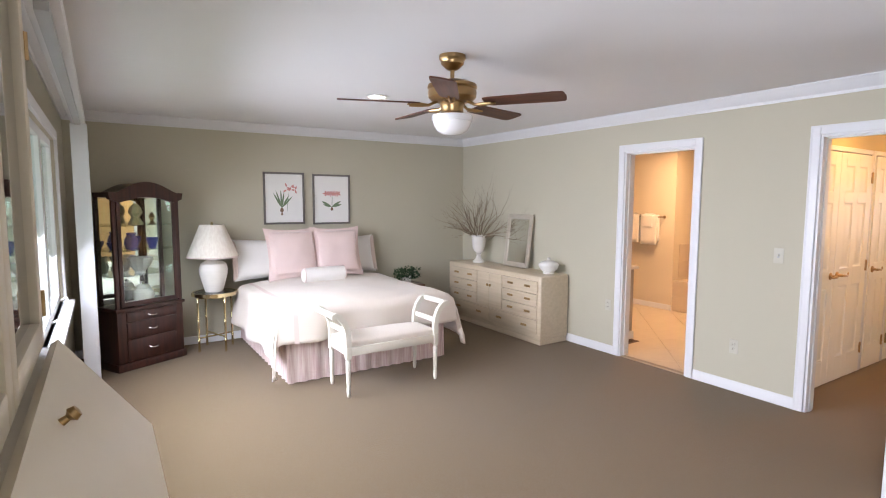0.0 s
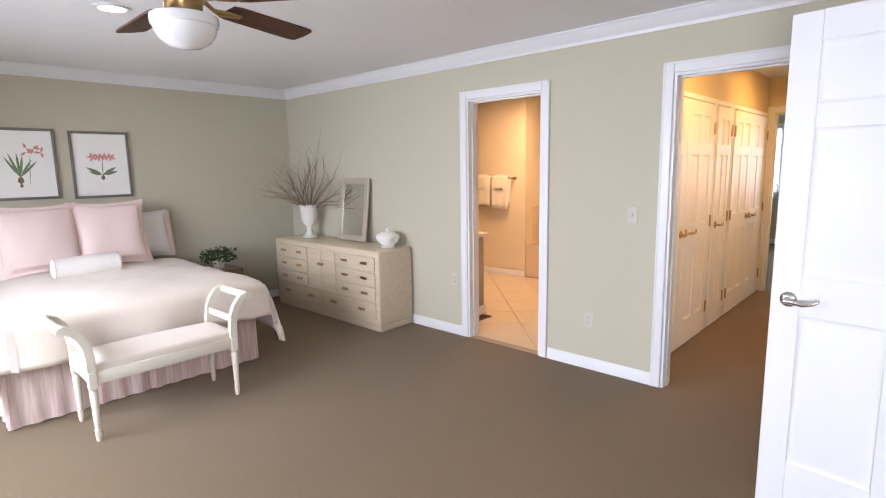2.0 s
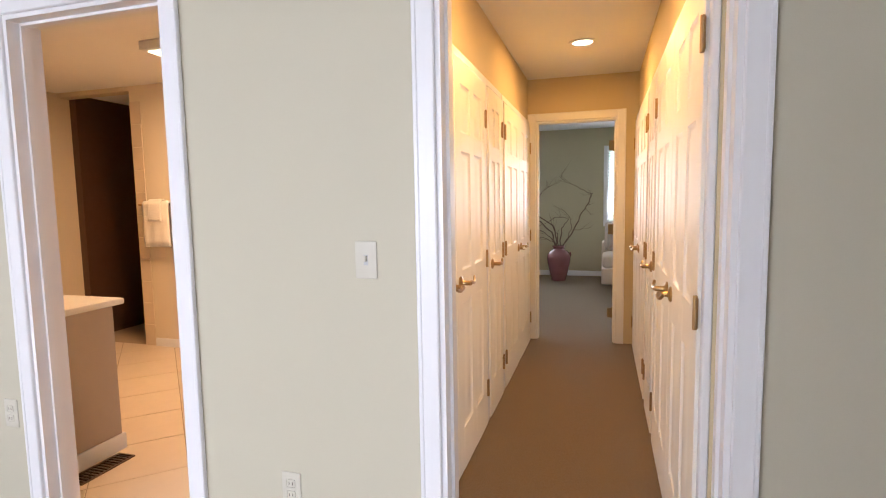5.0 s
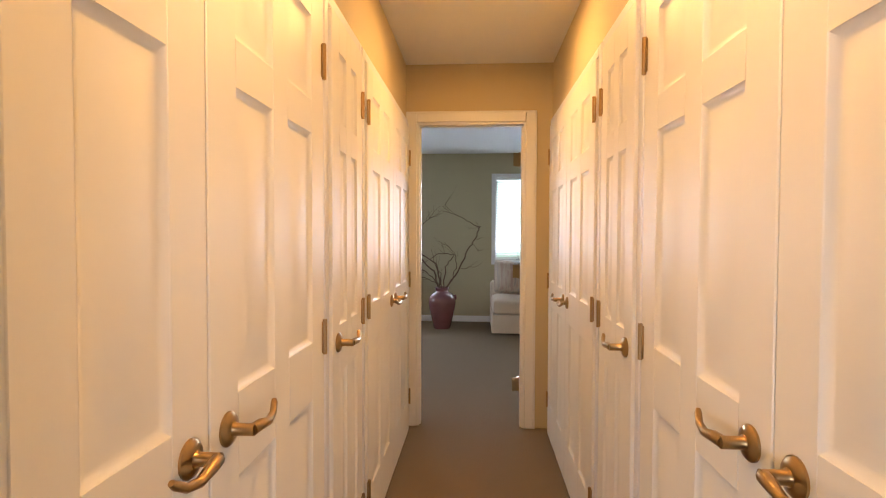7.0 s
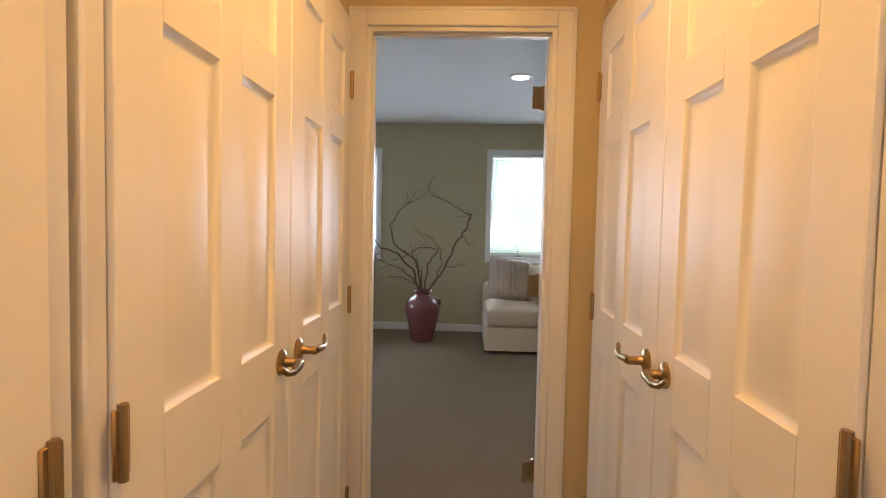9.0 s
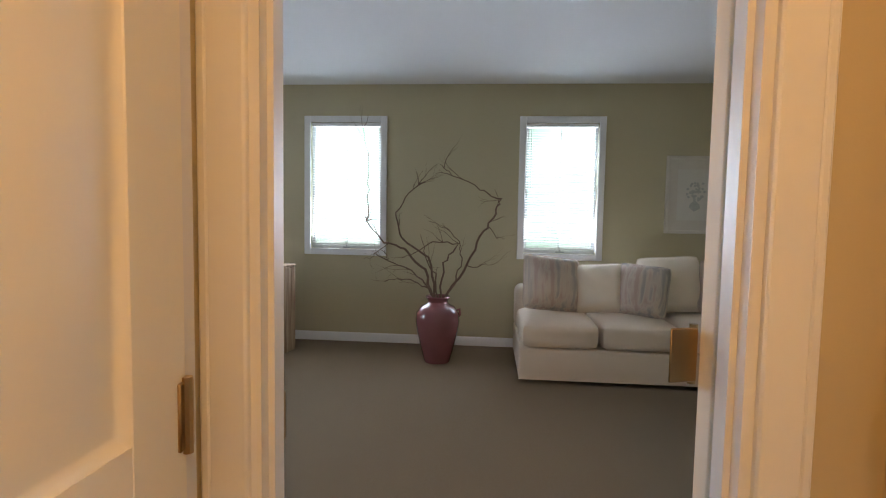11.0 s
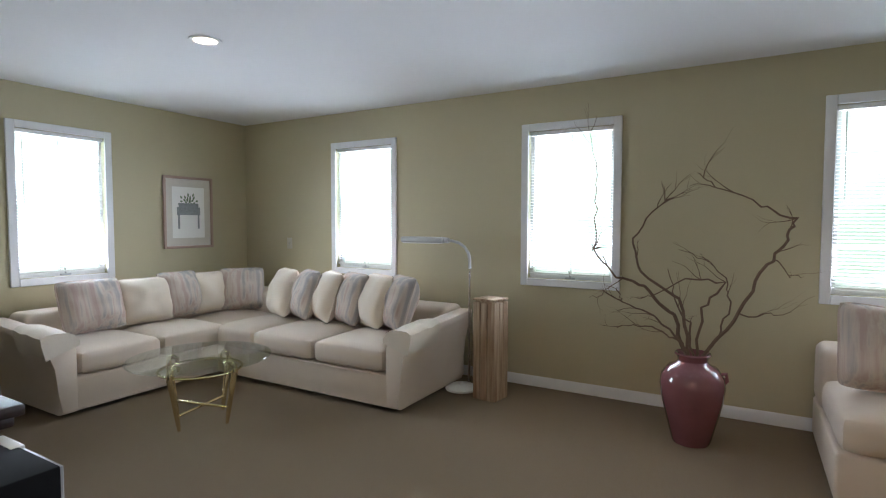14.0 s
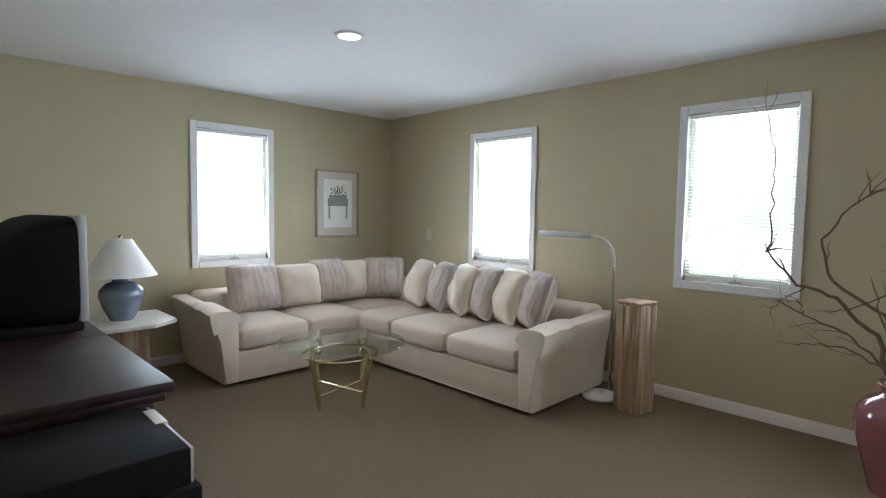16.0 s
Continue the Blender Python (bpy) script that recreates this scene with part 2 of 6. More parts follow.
def box(*b, bev=0.0, bm=None, seg=2):
    x0, x1, y0, y1, z0, z1 = b
    bm = bm or bmesh.new()
    m = Matrix.Translation(((x0 + x1) / 2, (y0 + y1) / 2, (z0 + z1) / 2)) @ Matrix.Diagonal((abs(x1 - x0), abs(y1 - y0), abs(z1 - z0), 1))
    vs = bmesh.ops.create_cube(bm, size=1, matrix=m)["verts"]
    if bev:
        es = list({e for v in vs for e in v.link_edges})
        bmesh.ops.bevel(bm, geom=es, offset=bev, segments=seg, profile=0.5, affect="EDGES")
    return bm


def lathe(profile, seg=28, at=(0, 0, 0), bm=None, flute=None):
    bm = bm or bmesh.new()
    rings = []
    for r, z in profile:
        ring = []
        for i in range(seg):
            a = 2 * math.pi * i / seg
            k = 1 + (flute * (1 if i % 2 else -1) if flute else 0)
            ring.append(bm.verts.new((at[0] + r * k * math.cos(a), at[1] + r * k * math.sin(a), at[2] + z)))
        rings.append(ring)
    for p, q in zip(rings, rings[1:]):
        for i in range(seg):
            bm.faces.new((p[i], p[(i + 1) % seg], q[(i + 1) % seg], q[i]))
    for ring in (rings[0], rings[-1]):
        if profile[rings.index(ring)][0] > 0.0005:
            bm.faces.new(ring)
    return bm


def tube(pts, radii, seg=8, bm=None):
    bm = bm or bmesh.new()
    pts = [Vector(p) for p in pts]
    if not hasattr(radii, "__len__"):
        radii = [radii] * len(pts)
    prev, side = None, None
    for i, p in enumerate(pts):
        d = (pts[min(i + 1, len(pts) - 1)] - pts[max(i - 1, 0)]).normalized()
        if side is None:
            side = d.orthogonal().normalized()
        side = (side - d * side.dot(d))
        side = side.normalized() if side.length > 1e-6 else d.orthogonal().normalized()
        up = d.cross(side)
        ring = [bm.verts.new(p + radii[i] * (math.cos(2 * math.pi * k / seg) * side + math.sin(2 * math.pi * k / seg) * up)) for k in range(seg)]
        if prev:
            for k in range(seg):
                bm.faces.new((prev[k], prev[(k + 1) % seg], ring[(k + 1) % seg], ring[k]))
        else:
            bm.faces.new(ring)
        prev = ring
    bm.faces.new(prev)
    return bm


def extrude_profile(profile, length, bm=None):
    """A closed outline in x and z, drawn out along y."""
    bm = bm or bmesh.new()
    a = [bm.verts.new((x, 0, z)) for x, z in profile]
    b = [bm.verts.new((x, length, z)) for x, z in profile]
    n = len(profile)
    for i in range(n):
        bm.faces.new((a[i], a[(i + 1) % n], b[(i + 1) % n], b[i]))
    bm.faces.new(a)
    bm.faces.new(b)
    return bm


def cushion(w, h, t, n=16, seed=0, edge=0.0, lump=0.012, soft=0.0):
    """A stuffed pillow standing in the x-z plane, its foot at z = 0."""
    bm = bmesh.new()
    rows = {}
    for s in (1, -1):
        for i in range(n + 1):
            for j in range(n + 1):
                u, v = 2 * i / n - 1, 2 * j / n - 1
                rim = i in (0, n) or j in (0, n)
                if s == -1 and rim:
                    rows[s, i, j] = rows[1, i, j]
                    continue
                e = max(abs(u), abs(v))
                puff = max(0.0, (1 - abs(u) ** 2.2) * (1 - abs(v) ** 2.2)) ** 0.55
                if e > 1 - edge:
                    puff *= 0.12
                pinch = 1 - 0.10 * (1 - abs(u) ** 2) * abs(v) ** 3 - 0.0 * e
                pinch2 = 1 - 0.10 * (1 - abs(v) ** 2) * abs(u) ** 3
                k = noise.noise(Vector((u * 1.8 + seed * 7.1, v * 1.8, s * 3 + seed))) * lump
                rc = 1 - soft * (abs(u) * abs(v)) ** 3
                rows[s, i, j] = bm.verts.new((u * w / 2 * pinch2 * rc, s * (t / 2 * puff + k * puff), h / 2 + v * h / 2 * pinch * rc))
    for s in (1, -1):
        for i in range(n):
            for j in range(n):
                q = [rows[s, i, j], rows[s, i + 1, j], rows[s, i + 1, j + 1], rows[s, i, j + 1]]
                bm.faces.new(q if s == -1 else q[::-1])
    return bm


def seat_pad(x0, x1, y0, y1, z0, z1, crown=0.03, bev=0.045):
    """A seat cushion with soft edges and a crowned top."""
    bm = box(x0, x1, y0, y1, z0, z1)
    bmesh.ops.subdivide_edges(bm, edges=bm.edges[:], cuts=7, use_grid_fill=True)
    cx, cy, cz = (x0 + x1) / 2, (y0 + y1) / 2, (z0 + z1) / 2
    hx, hy, hz = (x1 - x0) / 2, (y1 - y0) / 2, (z1 - z0) / 2
    for v in bm.verts:
        d = Vector((v.co.x - cx, v.co.y - cy, v.co.z - cz))
        core = Vector([max(-(h - bev), min(h - bev, c)) for c, h in zip(d, (hx, hy, hz))])
        off = d - core
        if off.length > 1e-6:
            d = core + off.normalized() * bev
        u, w = d.x / hx, d.y / hy
        d.z += (1 if d.z > 0 else 0.2) * crown * max(0, (1 - u * u)) * max(0, (1 - w * w)) * (1 if d.z > 0 else -1)
        v.co = Vector((cx, cy, cz)) + d
    return bm


def wall(name, axis, p0, p1, a0, a1, z0, z1, holes, material):
    """A wall of thickness p0..p1 across axis, from a0 to a1, with openings (a, a, z, z)."""
    bm = bmesh.new()
    aa = sorted({a0, a1, *[h[0] for h in holes], *[h[1] for h in holes]})
    for u0, u1 in zip(aa, aa[1:]):
        cuts = sorted((h[2], h[3]) for h in holes if h[0] <= u0 + 1e-6 and h[1] >= u1 - 1e-6)
        z = z0
        for c0, c1 in cuts + [(z1, z1)]:
            if c0 > z + 1e-6:
                box(*((p0, p1, u0, u1) if axis == "x" else (u0, u1, p0, p1)), z, c0, bm=bm)
            z = c1
    bmesh.ops.remove_doubles(bm, verts=bm.verts[:], dist=1e-5)
    ob = part(name, bm, material)
    return tagged(ob, kind="structure")


def setting(name, bm, material, label=""):
    return tagged(part(name, bm, material), label, kind="structure")

# ---- structure ----
W0, W1 = 4.10, 4.22          # wall between bedroom and hall
H0, H1 = 7.58, 7.66          # wall between hall and den
HL, HR = 1.672, 0.71         # hall faces
NB = 5.90                    # bed wall
EX, NY, SY = 11.82, 6.40, -1.25
setting("floor", box(-0.62, EX + 0.12, SY - 0.12, NY + 0.12, -0.12, 0.0), M_CARPET, "brown cut-pile carpet")
setting("ceiling_bedroom", box(-0.62, H0 + 0.02, SY - 0.12, NY + 0.12, CEIL, CEIL + 0.2), M_CEIL, "white painted ceiling")
setting("ceiling_den", box(H0 + 0.02, EX + 0.12, SY - 0.12, NY + 0.12, DENCEIL, CEIL + 0.2), M_CEIL, "white painted ceiling")
WB = -0.5
wall("wall_west", "x", WB - 0.12, WB, SY, NB, 0, CEIL, [(2.05, 4.65, 0.78, 2.0), (-1.05, 0.08, 0.4, 2.0)], M_WALL)
wall("wall_north", "y", NB, NB + 0.12, WB - 0.12, W0, 0, CEIL, [], M_WALL)
wall("wall_doors", "x", W0, W1, SY, NY, 0, CEIL, [(2.41, 3.14, 0, 2.035), (0.683, 1.467, 0, 2.035)], M_WALL)
wall("wall_south", "y", SY - 0.12, SY, WB - 0.12, W0, 0, CEIL, [], M_WALL)
wall("wall_entry", "y", -0.42, -0.30, 3.02, W0, 0, CEIL, [], M_WALL)
wall("wall_entry_return", "x", 2.90, 3.02, SY, -0.30, 0, CEIL, [], M_WALL)
wall("wall_hall_north", "y", HL, HL + 0.1, W1, H0, 0, CEIL, [], M_HALLWALL)
wall("wall_hall_south", "y", HR - 0.1, HR, W1, H0, 0, CEIL, [], M_HALLWALL)
wall("wall_hall_end", "x", H0, H0 + 0.02, HR, HL, 0, CEIL, [(0.885, 1.60, 0, 2.02)], M_HALLWALL)
wall("wall_den_west", "x", H0 + 0.02, H1, SY, NY, 0, DENCEIL, [(0.885, 1.60, 0, 2.02)], M_DENWALL)
DW = [(4.35, 5.04, 0.90, 2.10), (2.29, 2.97, 0.90, 2.10), (0.27, 0.93, 0.90, 2.10)]
wall("wall_den_east", "x", EX, EX + 0.12, SY, NY, 0, DENCEIL, DW, M_DENWALL)
wall("wall_den_north", "y", NY, NY + 0.12, H1, EX, 0, DENCEIL, [(9.61, 10.28, 0.90, 2.10)], M_DENWALL)
wall("wall_den_south", "y", SY - 0.12, SY, H1, EX, 0, DENCEIL, [], M_DENWALL)
# bathroom
wall("wall_bath_towel", "x", 6.50, 6.62, 4.17, 5.13, 0, CEIL, [], M_BATHWALL)
wall("wall_bath_header", "x", 6.50, 6.62, 5.13, 6.0, 2.36, CEIL, [], M_BATHWALL)
wall("wall_bath_north", "y", 6.0, 6.1, W1, 6.62, 0, CEIL, [], M_BATHWALL)
wall("wall_bath_south", "y", 2.22, 2.32, W1, H0, 0, CEIL, [], M_BATHWALL)
wall("wall_bath_east", "x", 7.46, H0, 2.32, 4.27, 0, CEIL, [], M_BATHWALL)
wall("wall_tub_side", "y", 4.17, 4.27, 6.62, 7.46, 0, CEIL, [], M_BATHWALL)
wall("wall_shower_back", "x", 7.42, 7.50, 5.0, 6.1, 0, CEIL, [], M_BROWNTILE)
wall("wall_shower_side", "y", 5.92, 6.0, 6.62, 7.42, 0, CEIL, [], M_BROWNTILE)
wall("wall_shower_south", "y", 5.03, 5.13, 6.62, 7.42, 0, CEIL, [], M_BROWNTILE)
setting("wall_bath_lining", box(W1, W1 + 0.004, 2.32, 2.345, 0, CEIL), M_BATHWALL)
setting("bath_floor_bed", box(4.105, 7.46, 2.32, 6.0, 0.0, 0.004), M_GROUT, "grout bed of the bathroom floor")


def casing(name, axis, face, out, a0, a1, z0, z1, w=0.065, t=0.018, bottom=False, material=None):
    """A stepped casing round an opening; out is +1 or -1 along axis."""
    bm = bmesh.new()
    bars = [(a0 - w, a0, z0 - (w if bottom else 0), z1 + w), (a1, a1 + w, z0 - (w if bottom else 0), z1 + w), (a0, a1, z1, z1 + w)]
    if bottom:
        bars.append((a0, a1, z0 - w, z0))
    for i, (u0, u1, v0, v1) in enumerate(bars):
        p0, p1 = sorted((face, face + out * t))
        box(*((p0, p1, u0, u1) if axis == "x" else (u0, u1, p0, p1)), v0, v1, bm=bm, bev=0.004, seg=1)
    for i, (u0, u1, v0, v1) in enumerate(bars):
        # raised outer bead
        q0, q1 = sorted((face + out * (t - 0.002), face + out * (t + 0.003)))
        bd = 0.014
        if i == 0:
            u1 = u0 + bd
        elif i == 1:
            u0 = u1 - bd
        elif i == 2:
            v0, u0, u1 = v1 - bd, u0 - w + bd, u1 + w - bd
        else:
            v1, u0, u1 = v0 + bd, u0 - w + bd, u1 + w - bd
        box(*((q0, q1, u0, u1) if axis == "x" else (u0, u1, q0, q1)), v0, v1, bm=bm, bev=0.003, seg=1)
    return setting(name, bm, material or M_TRIM)


def jamb(name, x0, x1, a0, a1, z1, t=0.016):
    bm = box(x0 - 0.004, x1 + 0.004, a0, a0 + t, 0, z1)
    box(x0 - 0.004, x1 + 0.004, a1 - t, a1, 0, z1, bm=bm)
    box(x0 - 0.004, x1 + 0.004, a0 + t, a1 - t, z1 - t, z1, bm=bm)
    xm = (x0 + x1) / 2
    box(xm - 0.018, xm + 0.018, a0 + t, a0 + t + 0.01, 0, z1 - t, bm=bm)
    box(xm - 0.018, xm + 0.018, a1 - t - 0.01, a1 - t, 0, z1 - t, bm=bm)
    box(xm - 0.018, xm + 0.018, a0 + t, a1 - t, z1 - t - 0.01, z1 - t, bm=bm)
    return setting(name, bm, M_TRIM)


casing("trim_bath_door", "x", W0, -1, 2.41, 3.14, 0, 2.035)
casing("trim_hall_door", "x", W0, -1, 0.683, 1.467, 0, 2.035)
jamb("jamb_bath", W0, W1, 2.41, 3.14, 2.035)
jamb("jamb_hall", W0, W1, 0.683, 1.467, 2.035)
casing("trim_den_door", "x", H0, -1, 0.885, 1.60, 0, 2.02, w=0.07)
casing("trim_den_door_inner", "x", H1, 1, 0.885, 1.60, 0, 2.02)
jamb("jamb_den", H0, H1, 0.885, 1.60, 2.02)


def base(name, axis, face, out, a0, a1, h=0.085):
    p = [(0, 0), (0.014, 0), (0.014, h - 0.018), (0.008, h - 0.006), (0.004, h), (0, h)]
    bm = extrude_profile(p, a1 - a0)
    m = pose(face, a0, 0) @ Matrix.Diagonal((out, 1, 1, 1)) if axis == "x" else pose(a0, face, 0) @ Matrix(((0, 1, 0, 0), (out, 0, 0, 0), (0, 0, 1, 0), (0, 0, 0, 1)))
    bm.transform(m)
    return setting(name, bm, M_TRIM)


for i, (ax, f, o, a0, a1) in enumerate((("x", W0, -1, -0.30, 0.618), ("x", W0, -1, 1.533, 2.34), ("x", W0, -1, 3.21, NB), ("y", NB, -1, WB, W0 - 0.015), ("x", WB, 1, SY, NB - 0.015),
                                        ("x", EX, -1, SY, NY), ("y", NY, -1, H1, EX - 0.015), ("x", H1, 1, 1.645, NY - 0.015), ("x", H1, 1, SY, 0.78), ("y", SY, 1, H1 + 0.015, EX - 0.015),
                                        ("x", 6.5, -1, 4.17, 5.0), ("y", 6.0, -1, W1, 6.48))):
    base("baseboard_%d" % (i + 1), ax, f, o, a0, a1)


def crown(name, axis, face, out, a0, a1):
    d, h = 0.075, 0.098
    p = [(0, CEIL - h), (0.012, CEIL - h), (0.016, CEIL - h + 0.02), (0.03, CEIL - h + 0.032), (0.046, CEIL - 0.045), (0.06, CEIL - 0.024), (0.064, CEIL - 0.014), (d, CEIL - 0.012), (d, CEIL), (0, CEIL)]
    bm = extrude_profile(p, a1 - a0)
    m = pose(face, a0, 0) @ Matrix.Diagonal((out, 1, 1, 1)) if axis == "x" else pose(a0, face, 0) @ Matrix(((0, 1, 0, 0), (out, 0, 0, 0), (0, 0, 1, 0), (0, 0, 0, 1)))
    bm.transform(m)
    return setting(name, bm, M_TRIM)


crown("trim_crown_1", "x", W0, -1, -0.30, NB)
crown("trim_crown_2", "y", NB, -1, WB, W0)
crown("trim_crown_3", "x", WB, 1, SY, NB)

# ---- windows of the den ----


def den_window(name, m, w, z0, z1):
    """A casement in a wall; local x along the wall, local y outwards."""
    root = tagged(new(name), "white-cased window with lowered mini blinds", kind="structure")
    root.matrix_basis = m
    fw = 0.06
    bm = bmesh.new()
    h = w / 2
    for b in ((-h - fw, -h, z0 - fw, z1 + fw), (h, h + fw, z0 - fw, z1 + fw), (-h, h, z1, z1 + fw), (-h, h, z0 - fw, z0)):
        box(b[0], b[1], -0.02, 0, b[2], b[3], bm=bm, bev=0.004, seg=1)
    part("window_frame", bm, M_TRIM, root)
    bm = bmesh.new()
    for b in ((-h, -h + 0.03, z0, z1), (h - 0.03, h, z0, z1), (-h + 0.03, h - 0.03, z1 - 0.03, z1), (-h + 0.03, h - 0.03, z0, z0 + 0.03)):
        box(b[0], b[1], 0.045, 0.085, b[2], b[3], bm=bm)
    part("sash", bm, M_TRIM, root)
    bm = bmesh.new()
    box(-0.008, 0.008, 0.066, 0.076, z0 + 0.03, z1 - 0.03, bm=bm)
    for k in (1, 2, 3):
        zz = z0 + (z1 - z0) * k / 4
        box(-h + 0.03, h - 0.03, 0.067, 0.075, zz - 0.007, zz + 0.007, bm=bm)
    part("muntin", bm, M_TRIM, root)
    pane = part("pane", box(-h + 0.03, h - 0.03, 0.078, 0.082, z0 + 0.03, z1 - 0.03), M_GLASS, root)
    pane.visible_shadow = False
    part("head_rail", box(-h + 0.006, h - 0.006, 0.004, 0.034, z1 - 0.035, z1 - 0.003, bev=0.003), M_BLIND, root)
    part("bottom_rail", box(-h + 0.008, h - 0.008, 0.008, 0.03, z0 + 0.035, z0 + 0.05, bev=0.003), M_BLIND, root)
    part("wand", tube([(-h + 0.05, -0.004, z1 - 0.04), (-h + 0.055, -0.008, z1 - 0.6)], 0.004, 6), M_BLIND, root)
    bm = box(-0.03, 0.05, 0.012, 0.03, z0 + 0.004, z0 + 0.02, bev=0.003)
    tube([(0.01, 0.02, z0 + 0.015), (0.0, 0.012, z0 + 0.07)], [0.008, 0.005], 6, bm=bm)
    part("crank", bm, M_GREYPL, root)
    slat = None
    n = int((z1 - z0 - 0.1) / 0.0235)
    for k in range(n):
        mm = pose(0, 0.019, z0 + 0.06 + k * 0.0235, 14)
        if slat is None:
            slat = part("slat", box(-h + 0.008, h - 0.008, -0.0115, 0.0115, -0.0006, 0.0006), M_BLIND, root, m=mm)
        else:
            again(slat, mm, root)
    return root


for i, (a0, a1, z0, z1) in enumerate(DW):
    den_window("window_%d" % (i + 2), pose(EX, (a0 + a1) / 2, 0, 0, 0, -90), a1 - a0, z0, z1)
den_window("window_5", pose(9.945, NY, 0), 0.67, 0.90, 2.10)

# ---- bedroom window ----
win = tagged(new("window_1"), "wide white casement window letting in daylight", kind="structure")
bm = bmesh.new()
for b in ((1.98, 2.05, 0.70, 2.07), (4.65, 4.72, 0.70, 2.07), (2.05, 4.65, 2.0, 2.07)):
    box(WB, WB + 0.02, *b, bm=bm, bev=0.004, seg=1)
part("window_frame", bm, M_TRIM, win)
part("window_sill", box(WB - 0.1, WB + 0.07, 1.96, 4.74, 0.745, 0.78, bev=0.006), M_TRIM, win)
for k in range(3):
    y0 = 2.05 + k * 2.6 / 3
    y1 = y0 + 2.6 / 3
    bm = bmesh.new()
    for b in ((y0, y0 + 0.055, 0.78, 2.0), (y1 - 0.055, y1, 0.78, 2.0), (y0 + 0.055, y1 - 0.055, 0.78, 0.84), (y0 + 0.055, y1 - 0.055, 1.94, 2.0)):
        box(WB - 0.075, WB - 0.02, *b, bm=bm, bev=0.004, seg=1)
    sash = part("sash", bm, M_TRIM, win)
    pn = part("pane", box(WB - 0.05, WB - 0.045, y0 + 0.055, y1 - 0.055, 0.84, 1.94), M_GLASS, sash)
    pn.visible_shadow = False
    bm = tube([(WB - 0.01, y1 - 0.1, 0.81), (WB + 0.03, y1 - 0.14, 0.83), (WB + 0.035, y1 - 0.2, 0.82)], 0.008, 6)
    part("crank", bm, M_TRIM, win)
# window_6 is never in view: assumed from the bright entry door, placed freely
w6 = tagged(new("window_6"), "white-framed side window letting in daylight", kind="structure")
bm = bmesh.new()
for b in ((-1.12, -1.05, 0.33, 2.07), (0.08, 0.15, 0.33, 2.07), (-1.05, 0.08, 2.0, 2.07), (-1.05, 0.08, 0.33, 0.4)):
    box(WB, WB + 0.02, *b, bm=bm, bev=0.004, seg=1)
part("window_frame", bm, M_TRIM, w6)
vb = thing("vertical_blind", "white vertical blind drawn aside in a stack", "blind")
part("valance", box(-0.40, -0.30, 1.75, 5.12, 2.17, 2.23, bev=0.006), M_TRIM, vb)
part("track", box(-0.37, -0.33, 1.8, 5.08, 2.14, 2.168), M_GREYPL, vb)
vane = None
for k in range(11):
    mm = pose(-0.345, 4.80 + k * 0.028, 0, 0, 0, 4 * math.sin(k * 2.1))
    if vane is None:
        vane = part("vane", box(-0.055, 0.055, -0.002, 0.002, 0.03, 2.15), M_VANE, vb, m=mm)
    else:
        again(vane, mm, vb)

setting("backdrop_east", box(14.2, 14.3, -8, 14, -3, 8), M_BACK, "bright overcast garden")
setting("backdrop_north", box(4, 14, 8.8, 8.9, -3, 8), M_BACK, "bright overcast garden")
setting("backdrop_west", box(-3.1, -3.0, -8, 14, -3, 8), M_BACK, "bright overcast garden")

# ---- panelled doors ----


def lever(parent, m, material=None, flip=1):
    """A rose and a curved lever; local y points out of the door, the lever runs along x."""
    bm = lathe([(0.0, 0.0), (0.031, 0.0), (0.031, 0.004), (0.026, 0.009), (0.014, 0.012), (0.011, 0.016), (0.011, 0.05), (0.0, 0.05)], 20)
    bm.transform(Matrix.Rotation(radians(-90), 4, "X"))
    tube([(0, 0.045, 0), (flip * 0.025, 0.05, 0.001), (flip * 0.06, 0.05, -0.006), (flip * 0.09, 0.047, 0.0), (flip * 0.108, 0.042, 0.012), (flip * 0.114, 0.04, 0.018)], [0.011, 0.0105, 0.008, 0.007, 0.007, 0.005], 10, bm=bm)
    return part("handle", bm, material or M_BRASS, parent, m=m)


def hinge(parent, x, z, y=0.0):
    bm = box(x - 0.016, x + 0.016, y, y + 0.006, z - 0.045, z + 0.045, bev=0.002, seg=1)
    tube([(x, y + 0.006, z - 0.05), (x, y + 0.006, z + 0.05)], 0.007, 8, bm=bm)
    return part("hinge", bm, M_BRASS, parent)


